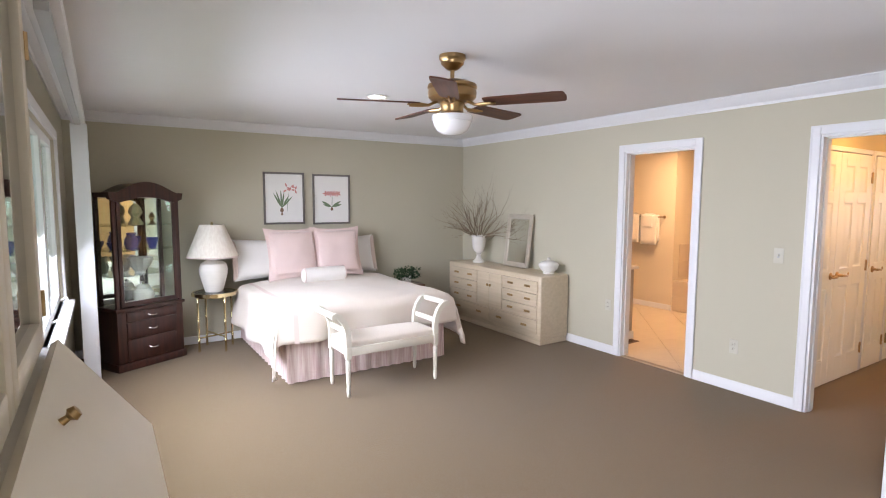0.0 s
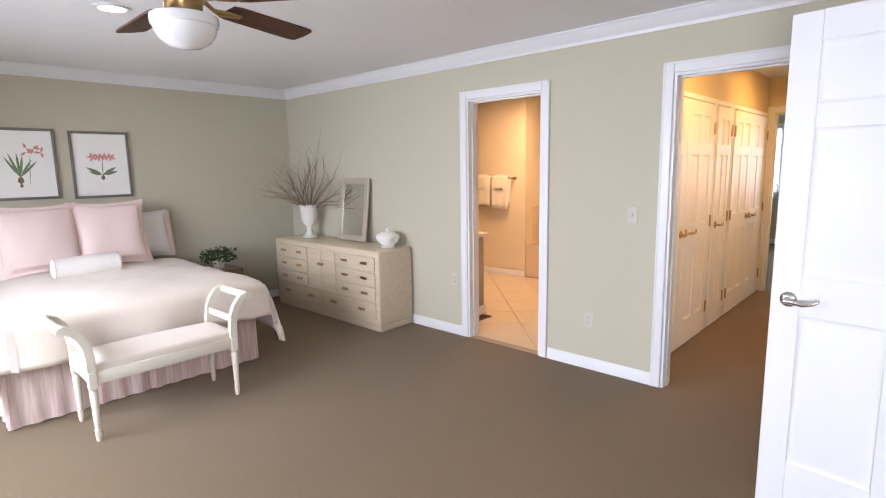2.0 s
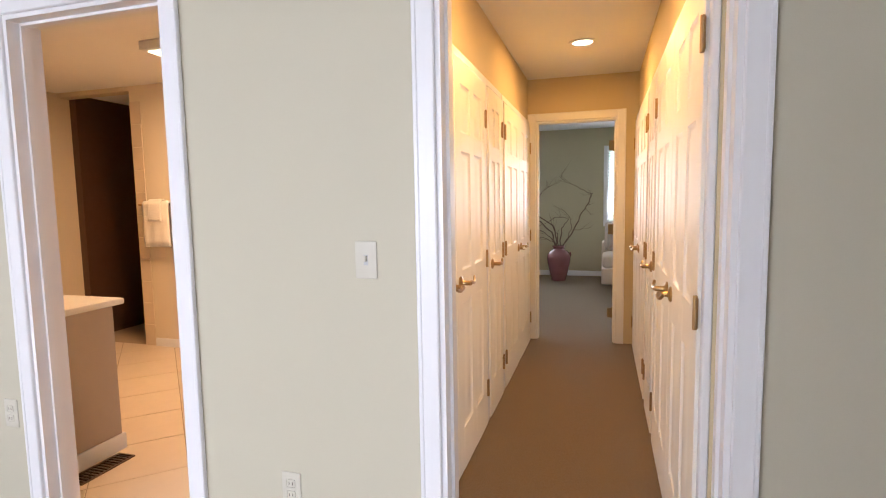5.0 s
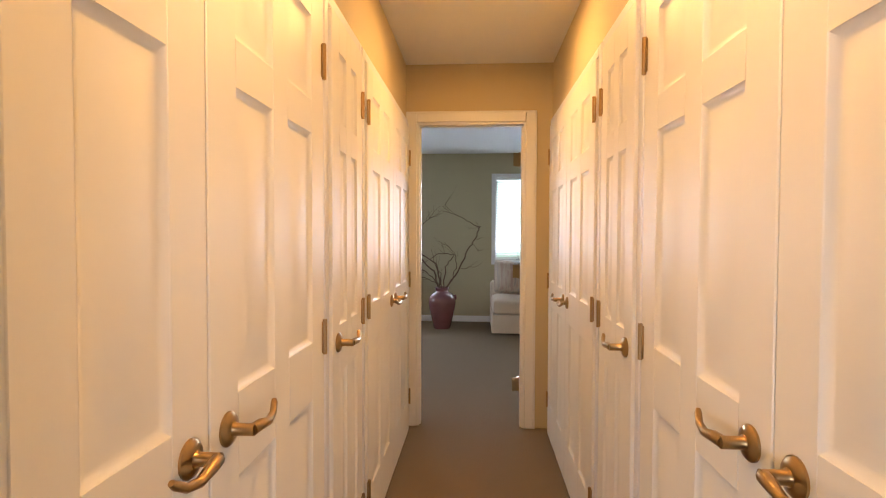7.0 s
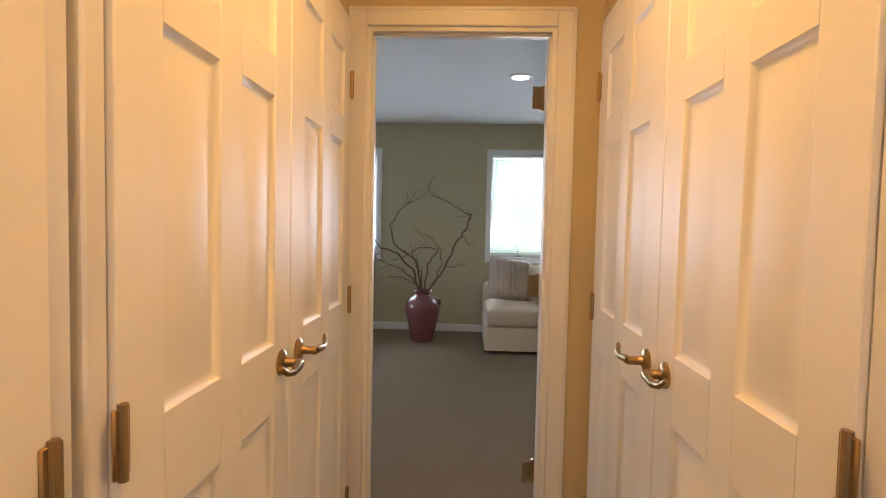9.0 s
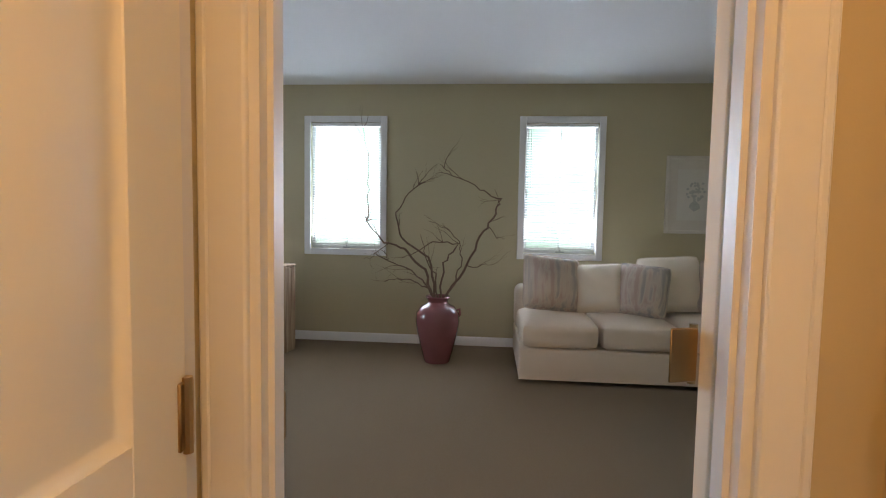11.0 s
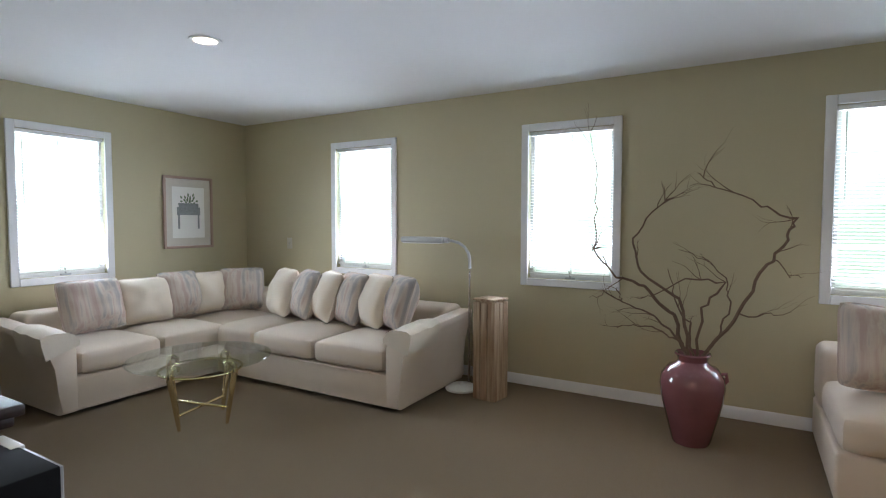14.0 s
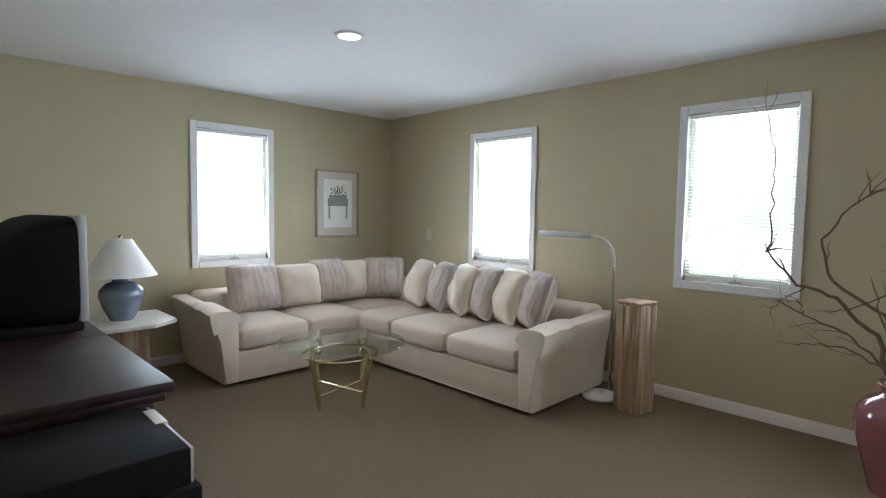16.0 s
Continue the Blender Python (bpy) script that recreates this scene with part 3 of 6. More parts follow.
def leaf(parent, w, h, t=0.035, m=None, both=False, paint=None):
    """A six-panel leaf from x = 0 to w; the face is at y = t."""
    st = 0.105 if w > 0.55 else 0.085
    mid = 0.09 if w > 0.55 else 0.065
    xs = [0, st, (w - mid) / 2, (w + mid) / 2, w - st, w]
    k = h / 2.03
    zs = [0, 0.22 * k, 0.86 * k, 1.02 * k, 1.60 * k, 1.69 * k, 1.92 * k, h]
    bm = bmesh.new()
    for a, b in ((0, 1), (2, 3), (4, 5)):
        box(xs[a], xs[b], 0, t, 0, h, bm=bm, bev=0.0025, seg=1)
    for a, b in ((1, 2), (3, 4)):
        for c, d in ((0, 1), (2, 3), (4, 5), (6, 7)):
            box(xs[a], xs[b], 0.0002, t - 0.0002, zs[c], zs[d], bm=bm)
    body = part("leaf", bm, paint or M_DOOR, parent, m=m)
    for a, b in ((1, 2), (3, 4)):
        for c, d in ((1, 2), (3, 4), (5, 6)):
            bm = bmesh.new()
            x0, x1, z0, z1 = xs[a], xs[b], zs[c], zs[d]
            for s in ((1, -1) if both else (1,)):
                yf = t if s == 1 else 0
                loops = []
                q = min(1.0, (x1 - x0) / 0.13)
                for ins, dep in ((0.0, 0.0015), (0.010 * q, 0.009), (0.018 * q, 0.010), (0.046 * q, 0.003)):
                    loops.append([bm.verts.new((x, yf - s * dep, z)) for x, z in ((x0 + ins, z0 + ins), (x1 - ins, z0 + ins), (x1 - ins, z1 - ins), (x0 + ins, z1 - ins))])
                for p, q in zip(loops, loops[1:]):
                    for i in range(4):
                        bm.faces.new((p[i], p[(i + 1) % 4], q[(i + 1) % 4], q[i]))
                bm.faces.new(loops[-1])
            box(x0, x1, 0.012, t - 0.014, z0, z1, bm=bm)
            part("panel", bm, paint or M_DOOR, body)
    return body


def closet(name, side, x0, x1, leaves, h=1.965):
    """Closet doors with their casing on a hall wall; side is +1 for the north wall."""
    face = HL if side == 1 else HR
    # local y points into the hall; local x runs so that the pair keeps its handedness
    m = pose(x1, face, 0, 0, 0, 180) if side == 1 else pose(x0, face, 0)
    w = x1 - x0
    cl = thing(name, "white six-panel closet %s, closed, with brass levers" % ("double doors" if leaves == 2 else "door"), "closet door", m, "closet doors along the hall")
    c = 0.04
    bm = bmesh.new()
    for b in ((-c, 0, 0, h + 0.012 + c), (w, w + c, 0, h + 0.012 + c), (0, w, h + 0.012, h + 0.012 + c)):
        box(b[0], b[1], 0.0, 0.024, b[2], b[3], bm=bm, bev=0.004, seg=1)
    part("casing", bm, M_TRIM, cl)
    # dark sheet behind the leaves: shade in the gaps, put in as colour
    part("gap_shade", box(0.0, w, 0.0, 0.003, 0.0, h + 0.012), M_WOODEDGE, cl)
    zs = (0.22, 0.98, 1.76)
    if leaves == 2:
        lw = w / 2 - 0.004
        for k in range(2):
            b = leaf(cl, lw, h - 0.01, 0.03, m=pose(0.002 + k * (w / 2 + 0.001), 0.004, 0.012))
            hx = lw - 0.06 if k == 0 else 0.06
            lever(b, pose(hx, 0.03, 0.93), flip=-1 if k == 0 else 1)
            for z in zs:
                hinge(b, 0.004 if k == 0 else lw - 0.004, z, 0.028)
    else:
        lw = w - 0.006
        b = leaf(cl, lw, h - 0.01, 0.03, m=pose(0.003, 0.004, 0.012))
        far = side == 1
        lever(b, pose(lw - 0.06 if far else 0.06, 0.03, 0.93), flip=-1 if far else 1)
        for z in zs:
            hinge(b, 0.004 if far else lw - 0.004, z, 0.028)
    return cl


for side in (1, -1):
    for x0, x1, n in ((4.265, 5.57, 2), (5.66, 6.08, 1), (6.18, 7.475, 2)):
        closet("closet_door" if n == 1 else "closet_double_door", side, x0, x1, n)

# entry door, standing open into the bedroom
ed = thing("entry_door", "white six-panel entry door standing open, satin nickel lever", "door", pose(3.09, -0.165, 0.012, 0, 0, 84))
b = leaf(ed, 0.86, 2.03, 0.038, both=True, paint=M_TRIM)
lever(b, pose(0.795, 0.038, 0.92), M_NICKEL, -1)
lever(b, pose(0.795, 0.0, 0.92, 0, 0, 180), M_NICKEL, 1)
part("latch_plate", box(0.859, 0.862, 0.008, 0.030, 0.87, 0.97), M_NICKEL, b)
for z in (0.22, 1.0, 1.8):
    hinge(b, 0.003, z, 0.036)

# den door, swung back into the den
dd = thing("den_door", "white six-panel door swung open, brass hinges", "door", pose(H1 + 0.03, 0.895, 0.012, 0, 0, -74))
b = leaf(dd, 0.70, 2.0, 0.035, both=True)
lever(b, pose(0.64, 0.0, 0.92, 0, 0, 180), M_BRASS, 1)
for z in (0.24, 1.02, 1.78):
    bm = box(-0.052, -0.002, 0.0345, 0.0385, z - 0.045, z + 0.045, bev=0.0015, seg=1)
    tube([(-0.006, 0.043, z - 0.05), (-0.006, 0.043, z + 0.05)], 0.007, 8, bm=bm)
    part("hinge", bm, M_BRASS, b)
st = tagged(part("strike_plate", box(H0 + 0.055, H0 + 0.085, 1.581, 1.5835, 0.88, 0.96, bev=0.0008, seg=1), M_BRASS), "brass strike plate on the den door jamb", "strike plate")

# ---- wall plates ----


def plate(name, label, m, kind):
    t = thing(name, label, name.replace("_", " "), m)
    part("cover", box(-0.036, 0.036, 0, 0.006, -0.058, 0.058, bev=0.003), M_PLATE, t)
    if kind == "switch":
        part("toggle", box(-0.005, 0.005, 0.005, 0.018, -0.004, 0.014, bev=0.002), M_PLATE, t)
        part("toggle_slot", box(-0.007, 0.007, 0.0055, 0.0068, -0.016, 0.016), M_GREYPL, t)
    else:
        for z in (-0.02, 0.02):
            part("socket", box(-0.016, 0.016, 0.005, 0.008, z - 0.014, z + 0.014, bev=0.004), M_PLATE, t)
            bm = box(-0.007, -0.005, 0.0078, 0.0086, z - 0.005, z + 0.005)
            box(0.005, 0.007, 0.0078, 0.0086, z - 0.005, z + 0.005, bm=bm)
            part("slots", bm, M_EBONY, t)
    return t


plate("light_switch", "white light switch plate on the sage wall", pose(W0, 1.70, 1.15, 0, 0, 90), "switch")
plate("outlet", "white wall outlet on the sage wall", pose(W0, 2.0, 0.37, 0, 0, 90), "socket")
plate("outlet", "white outlet beside the bathroom door", pose(W0, 3.29, 0.50, 0, 0, 90), "socket")
plate("light_switch", "cream switch plate on the den wall", pose(EX, 5.71, 1.13, 0, 0, 90), "switch")
plate("light_switch", "cream switch plate inside the bathroom", pose(6.28, 6.0, 1.14, 0, 0, 180), "switch")

# ---- ceiling fittings ----


def downlight(x, y):
    t = thing("recessed_light", "round recessed ceiling light, lit, white trim", "ceiling light", pose(x, y, DENCEIL if x > 7.7 else CEIL), "recessed ceiling lights")
    part("trim_ring", lathe([(0.066, 0.0), (0.095, 0.0), (0.092, -0.007), (0.070, -0.009), (0.066, 0.0)], 32), M_TRIM, t)
    part("lens", lathe([(0.0, -0.004), (0.066, -0.004), (0.066, -0.001), (0.0, -0.001)], 28), M_BULB, t)


for x, y in ((1.70, 3.70), (6.52, 1.15), (4.9, 1.17), (9.77, 4.26), (9.82, 0.81)):
    downlight(x, y)
bl = thing("bath_ceiling_light", "square lit fan light on the bathroom ceiling", "ceiling light", pose(5.75, 3.75, CEIL))
part("housing", box(-0.28, 0.28, -0.18, 0.18, -0.06, 0, bev=0.01), M_TRIM, bl)
part("lens", box(-0.24, 0.24, -0.14, 0.14, -0.068, -0.058, bev=0.004), M_BATHLENS, bl)

# ceiling fan
fan = thing("ceiling_fan", "antique brass ceiling fan with five walnut blades and white bowl", "ceiling fan", pose(1.53, 2.35, 0))
part("canopy", lathe([(0.0, CEIL), (0.076, CEIL), (0.078, CEIL - 0.02), (0.068, CEIL - 0.035), (0.066, CEIL - 0.05), (0.04, CEIL - 0.075), (0.022, CEIL - 0.085), (0.0, CEIL - 0.085)], 32), M_BRASS, fan)
part("down_rod", lathe([(0.0, CEIL - 0.08), (0.012, CEIL - 0.08), (0.012, 2.25), (0.0, 2.25)], 16), M_BRASS, fan)
part("motor", lathe([(0.0, 2.265), (0.05, 2.262), (0.10, 2.25), (0.142, 2.232), (0.146, 2.215), (0.138, 2.205), (0.143, 2.19), (0.140, 2.16), (0.12, 2.142), (0.08, 2.132), (0.0, 2.13)], 40), M_BRASS, fan)
part("switch_housing", lathe([(0.0, 2.135), (0.07, 2.135), (0.074, 2.12), (0.066, 2.10), (0.066, 2.075), (0.085, 2.062), (0.085, 2.055), (0.0, 2.055)], 32), M_BRASS, fan)
part("bowl", lathe([(0.088, 2.062), (0.118, 2.058), (0.12, 2.045), (0.118, 2.025), (0.112, 2.022), (0.107, 2.0), (0.09, 1.972), (0.055, 1.95), (0.02, 1.943), (0.0, 1.942)], 40), M_BOWL, fan, "white opal glass bowl")
for k in range(5):
    mm = pose(0, 0, 2.125, 0, 0, -56 + 72 * k)
    bm = bmesh.new()
    out = [(0.20, 0.050), (0.24, 0.058), (0.60, 0.066), (0.645, 0.062), (0.655, 0.05), (0.662, 0.0), (0.655, -0.05), (0.645, -0.062), (0.60, -0.066), (0.24, -0.058), (0.20, -0.050)]
    lo = [bm.verts.new((x, y, -0.004)) for x, y in out]
    hi = [bm.verts.new((x, y, 0.004)) for x, y in out]
    bm.faces.new(lo)
    bm.faces.new(hi)
    for i in range(len(out)):
        j = (i + 1) % len(out)
        bm.faces.new((lo[i], lo[j], hi[j], hi[i]))
    bm.transform(Matrix.Rotation(radians(-11), 4, "X"))
    blade = part("blade", bm, M_BLADE, fan, m=mm)
    bm = tube([(0.09, 0, 0.012), (0.14, 0.0, -0.012), (0.19, 0.025, -0.012), (0.25, 0.03, -0.006)], [0.009, 0.008, 0.008, 0.006], 8)
    tube([(0.14, 0.0, -0.012), (0.19, -0.025, -0.014), (0.25, -0.03, -0.014)], [0.008, 0.008, 0.006], 8, bm=bm)
    tube([(0.15, 0.0, -0.012), (0.21, 0.0, -0.016), (0.265, 0.0, -0.010)], [0.007, 0.007, 0.006], 8, bm=bm)
    part("blade_bracket", bm, M_BRASS, blade)

# ---- bedroom ----
# bed
BX0, BX1, BY0, BY1, BT = 1.06, 2.58, 4.10, 5.86, 0.60
bed = thing("bed", "double bed made up with an ivory duvet and striped pink skirt", "bed", pose(0, 0, 0))
part("mattress", box(BX0 + 0.03, BX1 - 0.03, BY0 + 0.03, BY1, 0.06, BT - 0.02, bev=0.05, seg=3), M_WHITECLOTH, bed)


def skirt_strip(p, q, n):
    """A gathered skirt from p to q, from the carpet up to the box spring."""
    bm = bmesh.new()
    d = Vector((q[0] - p[0], q[1] - p[1], 0))
    nrm = Vector((d.y, -d.x, 0)).normalized()
    p = Vector((p[0], p[1], 0)) - d.normalized() * 0.03
    d = d + d.normalized() * 0.06
    cols = []
    for i in range(n + 1):
        s = i / n
        c = Vector((p[0], p[1], 0)) + d * s
        w = 0.008 * math.sin(s * d.length * 55) + 0.02 * (abs(s - 0.5) < 0.012)
        cols.append([bm.verts.new(c + nrm * (0.02 * (1 - z / 0.4) + w * (1.15 - z / 0.4) - (0.03 if abs(s - 0.5) < 0.008 else 0)) + Vector((0, 0, z))) for z in (0.008, 0.1, 0.25, 0.4)])
    for a, b in zip(cols, cols[1:]):
        for k in range(3):
            bm.faces.new((a[k], b[k], b[k + 1], a[k + 1]))
    return bm


for p, q in (((BX0, BY1), (BX0, BY0)), ((BX0, BY0), (BX1, BY0)), ((BX1, BY0), (BX1, BY1))):
    part("skirt", skirt_strip(p, q, 150), M_SKIRT, bed)
# duvet: a soft sheet over the top that hangs down with folds
bm = bmesh.new()
NX, NYD = 64, 64
dropl, dropr = 0.44, 0.46
ext = 0.32
grid = []
for i in range(NX + 1):
    row = []
    for j in range(NYD + 1):
        u = -dropl + (BX1 - BX0 + dropl + dropr) * i / NX
        v = -ext + (1.52 + ext) * j / NYD
        hx = max(0, -u) or max(0, u - (BX1 - BX0))
        sx = -1 if u < 0 else 1
        hy = max(0, -v)
        cx, cy = min(max(u, 0), BX1 - BX0), max(v, 0)
        r = 0.07

        def hang(h):
            if h <= 0:
                return 0, 0
            a = min(h / r, math.pi / 2)
            return r * math.sin(a), r * (1 - math.cos(a)) + max(0, h - r * math.pi / 2)
        ox, dx = hang(hx)
        oy, dy = hang(hy)
        z = BT + 0.05 - max(dx, dy) - (0.75 if u < 0 else 0.3) * min(dx, dy)
        fold = 0.022 * math.sin(v * 9 + 1.0) * min(1, dx / 0.25) + 0.0
        foldy = 0.03 * math.sin(u * 10) * min(1, dy / 0.25)
        puff = 0.045 * math.sin(math.pi * min(1, max(0, u / (BX1 - BX0)))) ** 0.6 * min(1, max(0, v) / 0.35 + 0.25)
        wob = noise.noise(Vector((u * 3, v * 3, 2))) * 0.018 + noise.noise(Vector((u * 8, v * 8, 5))) * 0.006
        flare = 0.10 * min(1, (dx + dy) / 0.6)
        x = BX0 + cx + sx * (ox + fold + flare * (dx > 0) + 0.02 * (dx > 0))
        y = BY0 + cy - (oy + foldy + flare * 0.5 * (dy > 0))
        z = max(0.10, z + (puff if max(dx, dy) < 0.02 else puff * 0.3) + wob + 0.012 * math.sin(v * 6.0) * (dx > 0.25))
        row.append(bm.verts.new((x, y, z)))
    grid.append(row)
for i in range(NX):
    for j in range(NYD):
        bm.faces.new((grid[i][j], grid[i + 1][j], grid[i + 1][j + 1], grid[i][j + 1]))
duvet = part("duvet", bm, M_DUVET, bed, "ivory duvet with a pink border band")
duvet.modifiers.new("thick", "SOLIDIFY").thickness = 0.025


def band_strip(i0, i1, offs):
    me = duvet.data
    b2 = bmesh.new()
    rows = []
    for j in range(0, NYD + 1):
        r = []
        for i in range(i0, i1 + 1):
            v = me.vertices[i * (NYD + 1) + j]
            r.append(b2.verts.new(v.co + Vector(v.normal) * offs))
        rows.append(r)
    for a, c in zip(rows, rows[1:]):
        for k in range(len(a) - 1):
            b2.faces.new((a[k], a[k + 1], c[k + 1], c[k]))
    return b2


part("border_band", band_strip(12, 13, 0.004), M_BAND, bed, "pink border band of the duvet")
part("border_band", band_strip(NX - 5, NX - 4, 0.004), M_BAND, bed, "pink border band of the duvet")


def pillow_thing(label, mtl, w, h, t, m, seed, edge=0.0, group="pillows on the bed", category="pillow", border=None):
    p = tagged(part("pillow", cushion(w, h, t, 18, seed, edge, 0.02), mtl, None, m=m), label, category, group)
    if border:
        for s in (-1, 1):
            part("border", cushion(0.07, h * 0.98, 0.03, 8, seed), border, p, "pink border", m=pose(s * (w / 2 - 0.02), -0.01, 0.005))
    return p


PZ = BT + 0.075
pillow_thing("white bed pillow with a pink ruffled border", M_WHITECLOTH, 0.76, 0.47, 0.24, pose(1.33, 5.68, PZ, -16), 1, border=M_BAND)
pillow_thing("white bed pillow with a pink ruffled border", M_WHITECLOTH, 0.76, 0.47, 0.24, pose(2.26, 5.70, PZ, -16), 2, border=M_BAND)
pillow_thing("large square pink satin pillow with a flange", M_PINK, 0.60, 0.60, 0.20, pose(1.55, 5.47, PZ, -17, 0, 2), 3, edge=0.12)
pillow_thing("large square pink satin pillow with a flange", M_PINK, 0.60, 0.60, 0.20, pose(2.06, 5.47, PZ, -17, 0, -3), 4, edge=0.12)
bol = thing("bolster", "small white bolster pillow with pink piping", "pillow", pose(1.77, 5.18, PZ + 0.085))
bm = lathe([(0.0, -0.235), (0.06, -0.235), (0.078, -0.22), (0.082, -0.15), (0.084, 0.0), (0.082, 0.15), (0.078, 0.22), (0.06, 0.235), (0.0, 0.235)], 24)
bm.transform(Matrix.Rotation(radians(90), 4, "Y"))
part("roll", bm, M_WHITECLOTH, bol)
for s in (-1, 1):
    bm = tube([(s * 0.222, 0.078 * math.cos(a), 0.078 * math.sin(a)) for a in [2 * math.pi * k / 24 for k in range(25)]], 0.005, 6)
    part("piping", bm, M_BAND, bol)

# bench at the foot of the bed
bn = thing("bench", "ivory painted bench with scrolled arms and a padded seat", "bench", pose(1.765, 3.735, 0))
hw, hd = 0.405, 0.18
part("seat_pad", seat_pad(-hw - 0.01, hw + 0.01, -hd, hd, 0.385, 0.45, 0.02, 0.025), M_DUVET, bn, "cream upholstered seat pad")
bm = box(-hw, hw, -hd - 0.012, -hd + 0.012, 0.33, 0.40, bev=0.004)
box(-hw, hw, hd - 0.012, hd + 0.012, 0.33, 0.40, bm=bm, bev=0.004)
for s in (-1, 1):
    box(s * hw - 0.012, s * hw + 0.012, -hd, hd, 0.331, 0.399, bm=bm, bev=0.004)
part("seat_frame", bm, M_BENCH, bn)
LEG = [(0.0, 0.0), (0.011, 0.0), (0.015, 0.02), (0.018, 0.05), (0.013, 0.06), (0.02, 0.068), (0.013, 0.078), (0.017, 0.11), (0.022, 0.29), (0.017, 0.30), (0.024, 0.312), (0.0, 0.312)]
for sx in (-1, 1):
    for sy in (-1, 1):
        bm = lathe(LEG, 16, (sx * hw, sy * hd, 0))
        box(sx * hw - 0.022, sx * hw + 0.022, sy * hd - 0.022, sy * hd + 0.022, 0.31, 0.405, bm=bm, bev=0.003, seg=1)
        part("leg", bm, M_BENCH, bn)
for sx in (-1, 1):
    for sy in (-1, 1):
        bm = bmesh.new()
        pts = [(0.0, 0.40), (0.0, 0.48), (0.01, 0.55), (0.035, 0.61), (0.075, 0.655), (0.115, 0.67)]
        tk = 0.022
        a = []
        for k, (x, z) in enumerate(pts):
            nx, nz = (-1, 0) if k < 2 else Vector((-(pts[k][1] - pts[k - 1][1]), pts[k][0] - pts[k - 1][0])).normalized()
            a.append(((x + nx * -tk, z + nz * -tk), (x + nx * tk, z + nz * tk)))
        outl = [p[0] for p in a] + [p[1] for p in a][::-1]
        bm = extrude_profile(outl, 0.036)
        bm.transform(pose(sx * hw, sy * hd - 0.018, 0) @ Matrix.Diagonal((sx, 1, 1, 1)))
        part("arm_post", bm, M_BENCH, bn)
    for x, z, r in ((0.115, 0.662, 0.026),):
        bm = tube([(sx * (hw + x), -hd - 0.022, z), (sx * (hw + x), hd + 0.022, z)], r, 12)
        part("arm_rail", bm, M_BENCH, bn)
    part("arm_slat", box(sx * (hw + 0.006) - 0.008, sx * (hw + 0.006) + 0.008, -hd + 0.017, hd - 0.017, 0.50, 0.545, bev=0.003), M_BENCH, bn)

# dresser
DX0, DY0, DY1 = 3.67, 3.83, 5.60
dr = thing("dresser", "pickled oak dresser with brass-pulled drawers and two doors", "dresser", pose(0, 0, 0))
part("plinth", box(DX0 + 0.01, 4.075, DY0 + 0.01, DY1 - 0.01, 0.0, 0.06, bev=0.004), M_DRESSER, dr)
part("body", box(DX0, 4.085, DY0, DY1, 0.055, 0.75, bev=0.018, seg=3), M_DRESSER, dr)
wl = DY1 - DY0 - 0.10


def drawer(y0, y1, z0, z1, pulls):
    bm = box(DX0 - 0.014, DX0 + 0.006, y0, y1, z0, z1, bev=0.005)
    box(DX0 - 0.019, DX0 + 0.0, y0 + 0.004, y1 - 0.004, z1 - 0.016, z1 - 0.002, bm=bm, bev=0.004)
    d = part("drawer", bm, M_DRESSER, dr)
    for yp in pulls:
        bm = tube([(DX0 - 0.014, yp - 0.035, (z0 + z1) / 2), (DX0 - 0.03, yp - 0.03, (z0 + z1) / 2 - 0.003), (DX0 - 0.032, yp, (z0 + z1) / 2 - 0.005), (DX0 - 0.03, yp + 0.03, (z0 + z1) / 2 - 0.003), (DX0 - 0.014, yp + 0.035, (z0 + z1) / 2)], 0.005, 6)
        box(DX0 - 0.017, DX0 - 0.013, yp - 0.045, yp + 0.045, (z0 + z1) / 2 - 0.012, (z0 + z1) / 2 + 0.012, bm=bm)
        part("pull", bm, M_BRASS, d, "antique brass pull")


ya, yb = DY0 + 0.05, DY1 - 0.05
yc0, yc1 = ya + 0.60, yb - 0.60
for k in range(3):
    z0 = 0.285 + k * 0.14
    drawer(ya, yc0 - 0.012, z0, z0 + 0.128, (ya + 0.15, yc0 - 0.16))
    drawer(yc1 + 0.012, yb, z0, z0 + 0.128, (yc1 + 0.16, yb - 0.15))
ym = (ya + yb) / 2
drawer(ya, ym - 0.005, 0.11, 0.27, (ya + 0.2, ym - 0.2))
drawer(ym + 0.005, yb, 0.11, 0.27, (ym + 0.2, yb - 0.2))
for k in range(2):
    y0, y1 = ((yc0, ym - 0.002), (ym + 0.002, yc1))[k]
    d = part("door", box(DX0 - 0.012, DX0 + 0.006, y0, y1, 0.285, 0.693, bev=0.004), M_DRESSER, dr)
    yp = ym + (-0.025 if k == 0 else 0.025)
    part("pull", box(DX0 - 0.03, DX0 - 0.011, yp - 0.01, yp + 0.01, 0.53, 0.56, bev=0.004), M_BRASS, d, "brass pull")
DT = 0.751

# urn with dry branches
URN = [(0.0, 0.0), (0.075, 0.0), (0.078, 0.02), (0.06, 0.03), (0.035, 0.06), (0.028, 0.10), (0.04, 0.115), (0.03, 0.125), (0.06, 0.15), (0.082, 0.20), (0.09, 0.27), (0.094, 0.34), (0.108, 0.352), (0.108, 0.362), (0.094, 0.362), (0.085, 0.33), (0.0, 0.31)]
urn = thing("urn_vase", "white footed urn holding dry bare branches", "vase", pose(3.90, 5.25, DT))
part("urn", lathe(URN, 32), M_STONEWARE, urn)


